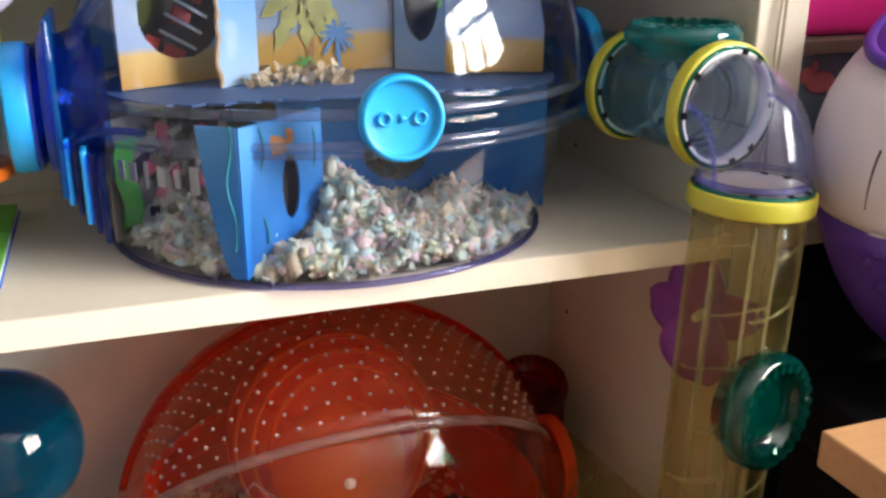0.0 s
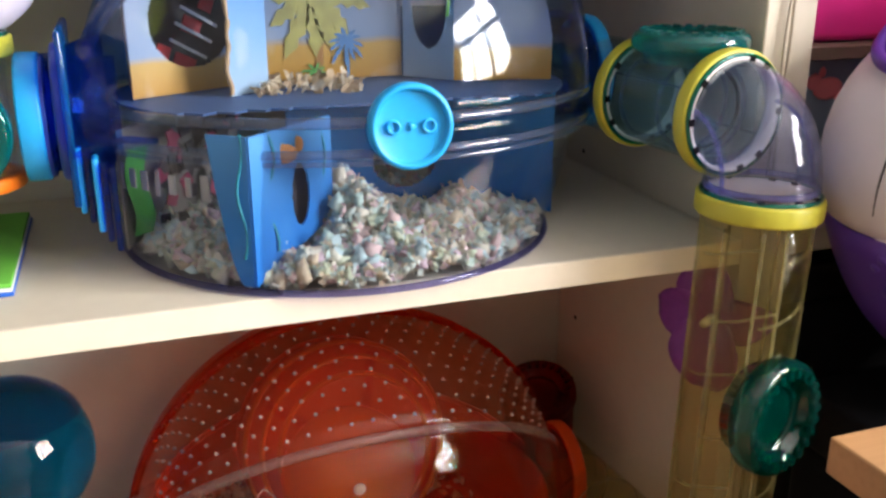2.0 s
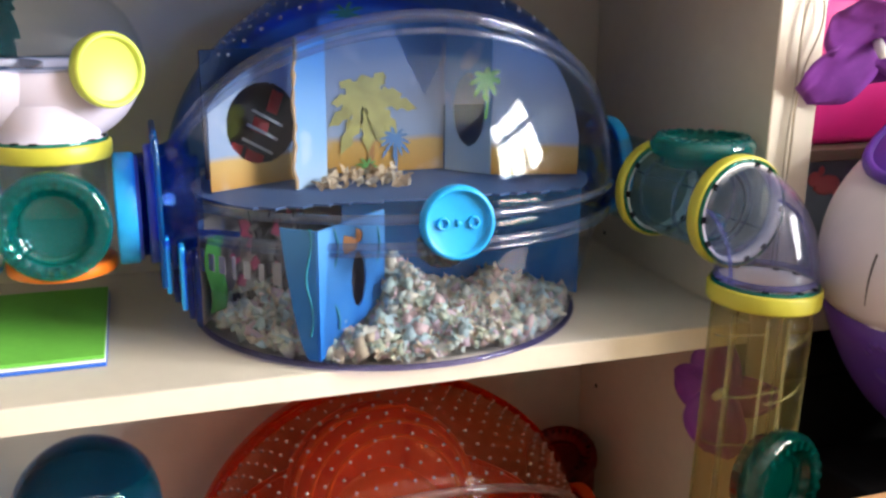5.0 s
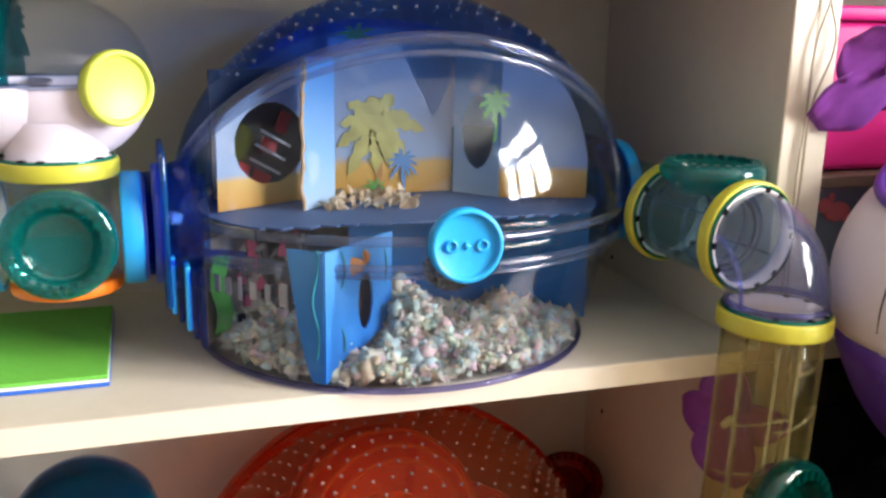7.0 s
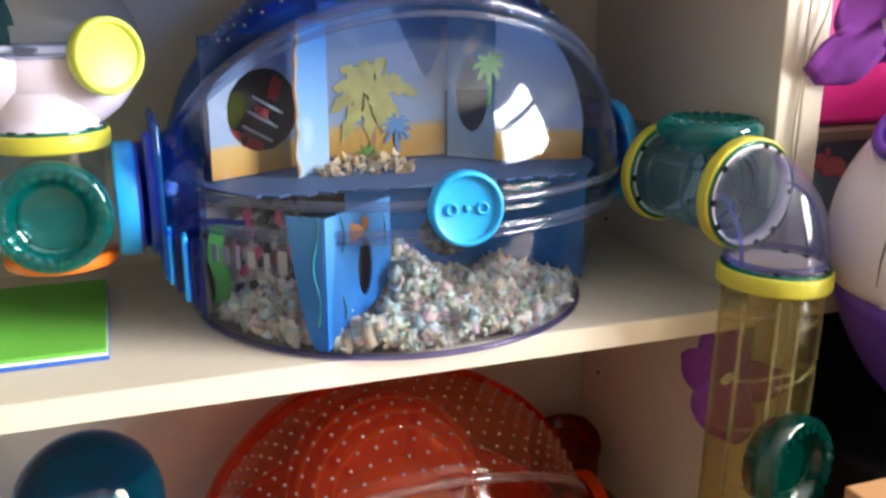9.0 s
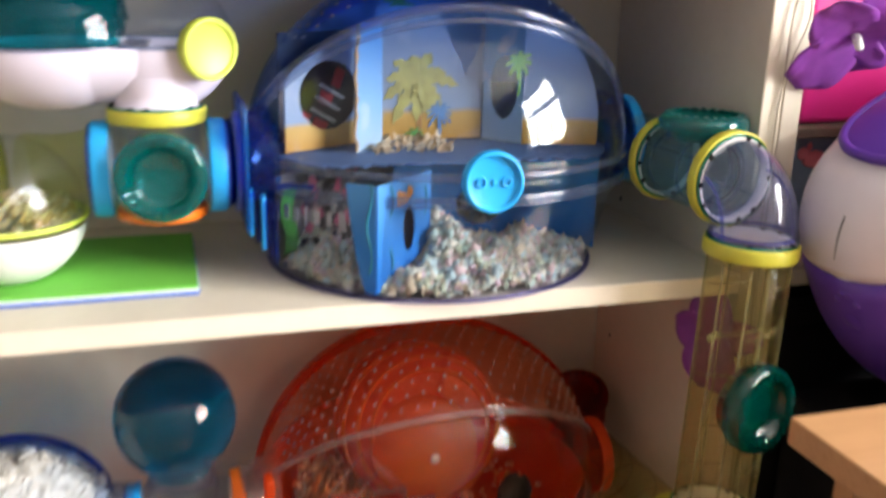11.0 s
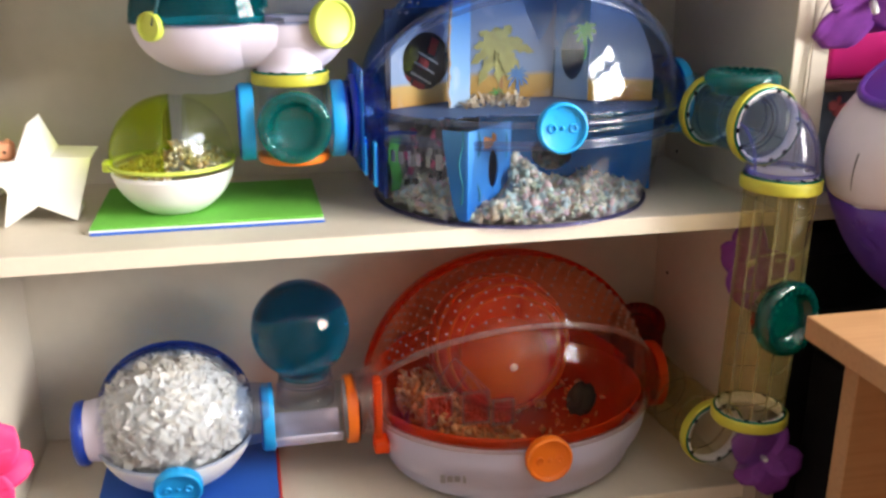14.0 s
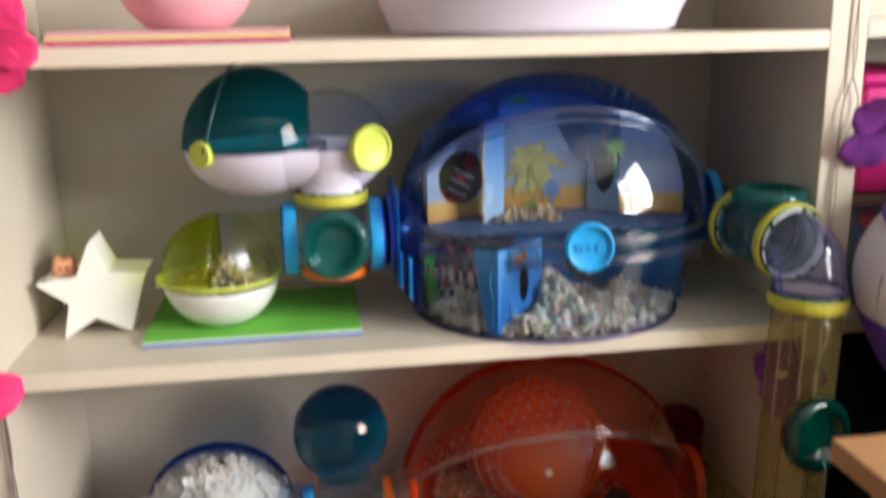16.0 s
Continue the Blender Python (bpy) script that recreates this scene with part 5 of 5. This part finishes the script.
part("paper_core", grid(lambda u, v: ws(u, v, -40, 90, g=-0.013), 32, 16, closed_u=True), M_STAR, nestp, "white paper wad")
loose("paper_shreds", curls(2800, in_sphere, 41, 0.018, 0.0105, 0.5, WC), M_SHRED, "white shredded paper packed in the sphere", "shreds")
TEX, TEY, TEZ = -0.081, 0.118, 0.6140
tee = thing("tube_connector", (TEX, TEY, LOW + 0.03), "clear tee connector with a white underside and blue and orange rings", "tube connector")
pipe((TEX - 0.045, TEY, TEZ), (TEX + 0.045, TEY, TEZ), 0.0305, tee, C_CLEAR)
part("white_underside", grid(lambda u, v: Vector((TEX - 0.036 + 0.072 * u, TEY + 0.0292 * math.cos(radians(195 + 150 * v)), TEZ - 0.004 + 0.030 * math.sin(radians(195 + 150 * v)))), 4, 20), M_LILAC, tee, "white underside", solid=0.0015)
clamp_ring((TEX - 0.041, TEY, TEZ), (-1, 0, 0), 0.0365, tee, M_SKYBLUE, M_DEEPBLUE, 0.012, "sky blue clamp ring")
clamp_ring((TEX + 0.047, TEY, TEZ), (1, 0, 0), 0.0375, tee, M_ORANGE, M_BLACK, 0.012, "orange clamp ring")
part("neck", turned([(0.031, 0.0), (0.030, 0.018), (0.027, 0.026), (0.027, 0.034), (0.030, 0.048)], (TEX, TEY, TEZ + 0.018), (0, 0, 1), 40), C_CLEAR, tee, solid=0.0015)
for k in range(4):
    part("screw_thread", band((TEX, TEY, TEZ + 0.040 + 0.004 * k), (0.04, 0, 1), 0.0268, 0.0285, 0.0014, 40, 0.0005), C_CLEAREDGE, tee)
ball = thing("water_ball", (TEX, TEY, TEZ + 0.055), "glossy turquoise blue plastic ball on the connector", "ball")
bm = bmesh.new()
bmesh.ops.create_uvsphere(bm, u_segments=80, v_segments=56, radius=0.0515, matrix=pose(TEX - 0.002, TEY, 0.7125))
part("ball", bm, C_BALL, ball)
# Shell added over the ball; its tint paints the dark refraction on top.
part("top_shade_shell", turned([(0.0526 * math.cos(radians(a)), 0.0526 * math.sin(radians(a))) for a in range(24, 91, 3)], (TEX - 0.002, TEY, 0.7125), (-0.10, 0.15, 1), 48), C_TOPSHADE, ball, "added navy shell for the dark refraction at the top")
part("collar", turned([(0.0265, 0.004), (0.0275, -0.006), (0.0255, -0.012)], (TEX - 0.001, TEY, 0.672), (0, 0, 1), 40), C_BALL, ball)

# ---- things on the top shelf ----
book = thing("paper_stack", (-0.238, 0.1, TOP), "stack of pink and yellow paper sheets on the shelf", "paper stack")
for k, mt in enumerate((M_PINK, material("yellow_paper", (0.78, 0.66, 0.25), 0.7), M_PINKPALE)):
    part("sheet", box(-0.342 + 0.001 * k, -0.136 - 0.0007 * k, 0.026, 0.20, TOP + 0.0003 + 0.0037 * k, TOP + 0.0037 + 0.0037 * k, 0.0004), mt, book, smooth=False)
set_at(book, 0.024)
pb = thing("feeding_pod", (-0.23, 0.105, TOP + 0.0115), "pale pink round plastic pod base", "feeding pod")
part("basin", turned([(0, 0), (0.034, 0), (0.040, 0.003), (0.052, 0.014), (0.060, 0.028), (0.064, 0.046), (0.062, 0.046), (0.056, 0.026), (0, 0.008)], (-0.23, 0.105, TOP + 0.0118), (0, 0, 1), 56), M_PINKPALE, pb)
set_at(pb, 0.024)
tc = thing("hamster_cage", (0.13, 0.125, TOP), "lilac white cage base on the upper shelf", "hamster cage")
part("basin", bowl((0.13, 0.125, 0), TOP + 0.06, (0.168, 0.128), TOP + 0.001, (0.146, 0.112), 0.012), M_LILAC, tc, solid=0.002)
part("rim", ellipse_ring((0.13, 0.125, 0), 0.168, 0.128, TOP + 0.061, 0.003), C_CLEAREDGE, tc)


# ---- flower lights on their cables ----
def flower(at, face, size, mat, seed, label, n=5):
    rg = random.Random(seed)
    at, face = Vector(at), Vector(face).normalized()
    ob = thing("flower_light", at, label, "flower light", "flower string lights")
    q = face.to_track_quat("Z", "Y").to_matrix()
    for k in range(n):
        a0 = k / n * math.tau + rg.uniform(-0.2, 0.2)
        curl, wid, L = rg.uniform(0.2, 0.6), rg.uniform(0.40, 0.52), size * rg.uniform(0.85, 1.15)

        def fn(u, v):
            s = (v - 0.5) * 2
            w = wid * L * math.sin(math.pi * min(1, 0.12 + 0.80 * u)) ** 0.7 * s
            r = L * u
            wob = 0.05 * L * noise.noise((u * 4 + k, s * 3, seed))
            h = L * (0.45 * u - curl * u * u) + 0.35 * w * w / L + wob
            p = Vector((r * math.cos(a0) - w * math.sin(a0), r * math.sin(a0) + w * math.cos(a0), h))
            return at + q @ p
        part("petal", grid(fn, 9, 8), mat, ob, solid=0.0006)
    part("bulb", turned([(0, size * 0.3), (size * 0.06, size * 0.27), (size * 0.07, size * 0.1), (size * 0.05, -0.004), (0, -0.004)], at, face, 16), M_WHITEP, ob, "small white bulb")
    return ob


flower((0.434, -0.030, 1.046), (-0.25, -0.75, -0.62), 0.052, M_PETALP, 1, "purple fabric flower light on the bookcase edge")
flower((0.368, 0.006, 0.792), (-0.9, -0.45, -0.1), 0.046, M_PETALP, 2, "purple fabric flower light behind the long tube", 4)
flower((0.378, -0.030, 0.588), (-0.2, -0.9, 0.2), 0.040, M_PETALP, 3, "purple fabric flower light near the lower shelf")
flower((-0.352, -0.022, 1.135), (0.1, -0.9, -0.2), 0.048, M_PETALK, 4, "bright pink fabric flower light on the bookcase edge")
flower((-0.406, -0.022, 0.838), (0.2, -0.9, -0.1), 0.042, M_PETALK, 5, "bright pink fabric flower light on the bookcase edge")
flower((-0.368, -0.022, 0.660), (0.2, -0.9, 0.1), 0.044, M_PETALK, 6, "bright pink fabric flower light on the bookcase edge")


def cable(name, pts, r, mat, label):
    """A slack wire through a few points."""
    c = bpy.data.curves.new(name, "CURVE")
    c.dimensions, c.bevel_depth, c.bevel_resolution, c.resolution_u = "3D", r, 2, 6
    s = c.splines.new("BEZIER")
    s.bezier_points.add(len(pts) - 1)
    for b, p in zip(s.bezier_points, pts):
        b.co = p
        b.handle_left_type = b.handle_right_type = "AUTO"
    c.materials.append(mat)
    ob = new(name, c)
    return tagged(ob, label, "cable")


for k in (0, 1):
    s = 1 - 2 * k
    cable("light_cable", [(0.404 + s * 0.0012 * math.cos(i * 1.9), -0.0025 - 0.001 * k, 2.0 - i * 0.06) for i in range(15)] + [(0.404, -0.004, 1.09), (0.4115 - 0.015 * k, -0.004, 1.062), (0.397 + s * 0.002, -0.0035, 1.02), (0.3945 + s * 0.002, -0.0035, 0.96), (0.393 - s * 0.002, -0.0035, 0.90), (0.394, -0.003, 0.80), (0.394, -0.003, 0.55), (0.394, -0.003, 0.0)], 0.0008, M_CABLE, "thin clear twisted light cable taped down the bookcase edge")
    cable("light_cable", [(-0.3835 + s * 0.0016 * math.cos(i * 1.7 + k) + 0.003 * math.sin(i * 0.7), -0.003 - 0.001 * k, 0.83 - i * 0.03) for i in range(14)] + [(-0.384, -0.003, 0.2), (-0.384, -0.003, 0.0)], 0.0009, M_GCABLE, "thin grey twisted light cable down the bookcase edge")

# ---- second bookcase's contents and the carrier ----
pbx = thing("storage_box", (0.62, 0.14, 0.966), "bright pink plastic storage box on a thin shelf", "storage box")
part("body", box(0.442, 0.80, 0.035, 0.24, 0.9665, 1.075, 0.006), M_PINK, pbx)
part("lid", box(0.438, 0.804, 0.031, 0.244, 1.0755, 1.086, 0.003), M_PINK, pbx)
gbx = thing("gift_box", (0.60, 0.14, 0.849), "grey-blue card box with a salmon printed shape", "box")
part("body", box(0.428, 0.76, 0.040, 0.24, 0.8495, 0.955, 0.002), M_GREYBLUE, gbx, smooth=False)
bm = bmesh.new()
for (x, z, a, b) in ((0.468, 0.935, 0.013, 0.008), (0.456, 0.940, 0.006, 0.006), (0.462, 0.946, 0.003, 0.004), (0.480, 0.929, 0.006, 0.004)):
    bmesh.ops.create_icosphere(bm, subdivisions=2, radius=1, matrix=pose(x, 0.0392, z) @ Matrix.Diagonal((a, 0.0006, b, 1)))
part("printed_shape", bm, M_PINKSHAPE, gbx)
# Made-up block: carries the carrier and blackens the gap beside the tube.
bbx = thing("dark_support_block", (0.6, -0.085, 0), "tall black block added to hold the carrier and fill the dark gap", "storage box")
part("body", box(0.432, 0.78, -0.155, -0.012, 0.0, 0.700, 0.006), M_BLACK, bbx)
part("lid", box(0.429, 0.783, -0.158, -0.010, 0.7004, 0.742, 0.004), M_BLACK, bbx)
# Black block, lid and handle are added so that the lower bay reads dark.
dk = thing("storage_box", (0.8, 0.13, 0.40), "black block added to darken the lower bay", "storage box")
part("body", box(0.420, 1.19, 0.012, 0.245, 0.4004, 0.79, 0.006), M_BLACK, dk)
part("lid", box(0.4195, 1.191, 0.010, 0.246, 0.7904, 0.818, 0.003), M_BLACK, dk)
part("handle", box(0.46, 0.56, 0.004, 0.0095, 0.70, 0.725, 0.002), M_BLACK, dk)

KC, KR = Vector((0.542, -0.078, 0.934)), (0.155, 0.082, 0.178)
KQ = Euler((radians(4), radians(-25), 0)).to_matrix()
carrier = thing("pet_carrier", (0.56, -0.068, 0.744), "pale lilac and purple plastic pet carrier with paw emblem", "pet carrier")


def shell(la, az, g=0.0):
    la, az = radians(la), radians(az)
    c = abs(math.cos(la)) ** (0.45 if la > 0 else 0.9)
    return KC + KQ @ Vector(((KR[0] + g) * c * spow(math.cos(az), 0.8), (KR[1] + g) * c * spow(math.sin(az), 0.8), ((0.085 if la > 0 else KR[2]) + g) * spow(math.sin(la), 0.85)))


for nm, l0, l1, g, mt in (("lower_shell", -90, 3, 0.001, M_PURPLE), ("upper_shell", 3.5, 67, 0.0, M_SHELL), ("lid", 66, 90, 0.004, M_PURPLE)):
    part(nm, grid(lambda u, v: shell(l0 + (l1 - l0) * v, 360 * u, g), 64, 18, closed_u=True), mt, carrier, solid=0.002)
part("lid_rim", sweep([shell(66, i * 6, 0.005) for i in range(60)], 0.004, 8, closed=True), M_PURPLE, carrier)
# Slots are raised dark lines, with the shadow of the opening as colour.
for az in (184, 216):
    part("air_slot", sweep([shell(l, az + 0.12 * l, 0.0008) for l in range(12, 40, 4)], 0.0014, 6), material("slot_shadow", (0.06, 0.05, 0.06), 0.8) if az == 184 else bpy.data.materials["slot_shadow"], carrier)
em = part("paw_plate", grid(lambda u, v: shell(-5 + 9 * math.sin(u * math.tau) * v, 189 + 8 * math.cos(u * math.tau) * v, 0.002), 32, 5, closed_u=True), M_SHELL, carrier, "pale oval plate", solid=0.001)
bm = bmesh.new()
for la, az, r in ((-7.5, 189, 0.0080), (-2.6, 184.2, 0.0030), (-1.0, 187.4, 0.0033), (-1.0, 190.6, 0.0033), (-2.6, 193.8, 0.0030)):
    n = (shell(la, az, 0.01) - shell(la, az, 0)).normalized()
    turned([(0, 0.0012), (r * 0.8, 0.0010), (r, 0)], shell(la, az, 0.0032), n, 20, bm)
part("paw_mark", bm, M_PURPLE, em, "purple paw mark")

# ---- desk ----
def wood(name, colour):
    m = material(name, colour, 0.42, vary=0.06, grain=40, bump=0.02)
    nt = m.node_tree
    b = nt.nodes["Principled BSDF"]
    tc_, mp, wv = nt.nodes.new("ShaderNodeTexCoord"), nt.nodes.new("ShaderNodeMapping"), nt.nodes.new("ShaderNodeTexNoise")
    mp.inputs["Scale"].default_value = (3, 70, 70)
    wv.inputs["Scale"].default_value, wv.inputs["Detail"].default_value = 3, 6
    nt.links.new(tc_.outputs["Object"], mp.inputs[0])
    nt.links.new(mp.outputs[0], wv.inputs["Vector"])
    mx = nt.nodes.new("ShaderNodeMix")
    mx.data_type, mx.blend_type = "RGBA", "MULTIPLY"
    rp = nt.nodes.new("ShaderNodeMapRange")
    rp.inputs["From Min"].default_value, rp.inputs["From Max"].default_value, rp.inputs["To Max"].default_value = 0.45, 0.7, 0.35
    nt.links.new(wv.outputs["Fac"], rp.inputs["Value"])
    nt.links.new(rp.outputs[0], mx.inputs["Factor"])
    src = b.inputs["Base Color"].links[0].from_socket
    nt.links.new(src, mx.inputs["A"])
    mx.inputs["B"].default_value = (0.72, 0.60, 0.48, 1)
    nt.links.new(mx.outputs["Result"], b.inputs["Base Color"])
    return m


M_BEECH = wood("beech_veneer", (0.46, 0.25, 0.115))
DX, DY, DZ = 0.314, -0.165, 0.806
desk = thing("desk", (0.7, -0.5, 0), "light beech veneer desk with plain square edges", "desk")
part("desktop", box(DX, 1.25, -0.95, DY, DZ - 0.020, DZ, 0.0012), M_BEECH, desk, smooth=False)
part("back_board", box(DX + 0.030, 1.22, DY - 0.034, DY - 0.016, 0.0, DZ - 0.0204, 0.0008), M_BEECH, desk, smooth=False)
part("side_board", box(DX + 0.115, DX + 0.133, -0.93, DY - 0.0345, 0, DZ - 0.0204, 0.0008), M_BEECH, desk, smooth=False)
part("end_board", box(1.20, 1.22, -0.93, DY - 0.0345, 0, DZ - 0.0204, 0.0008), M_BEECH, desk, smooth=False)
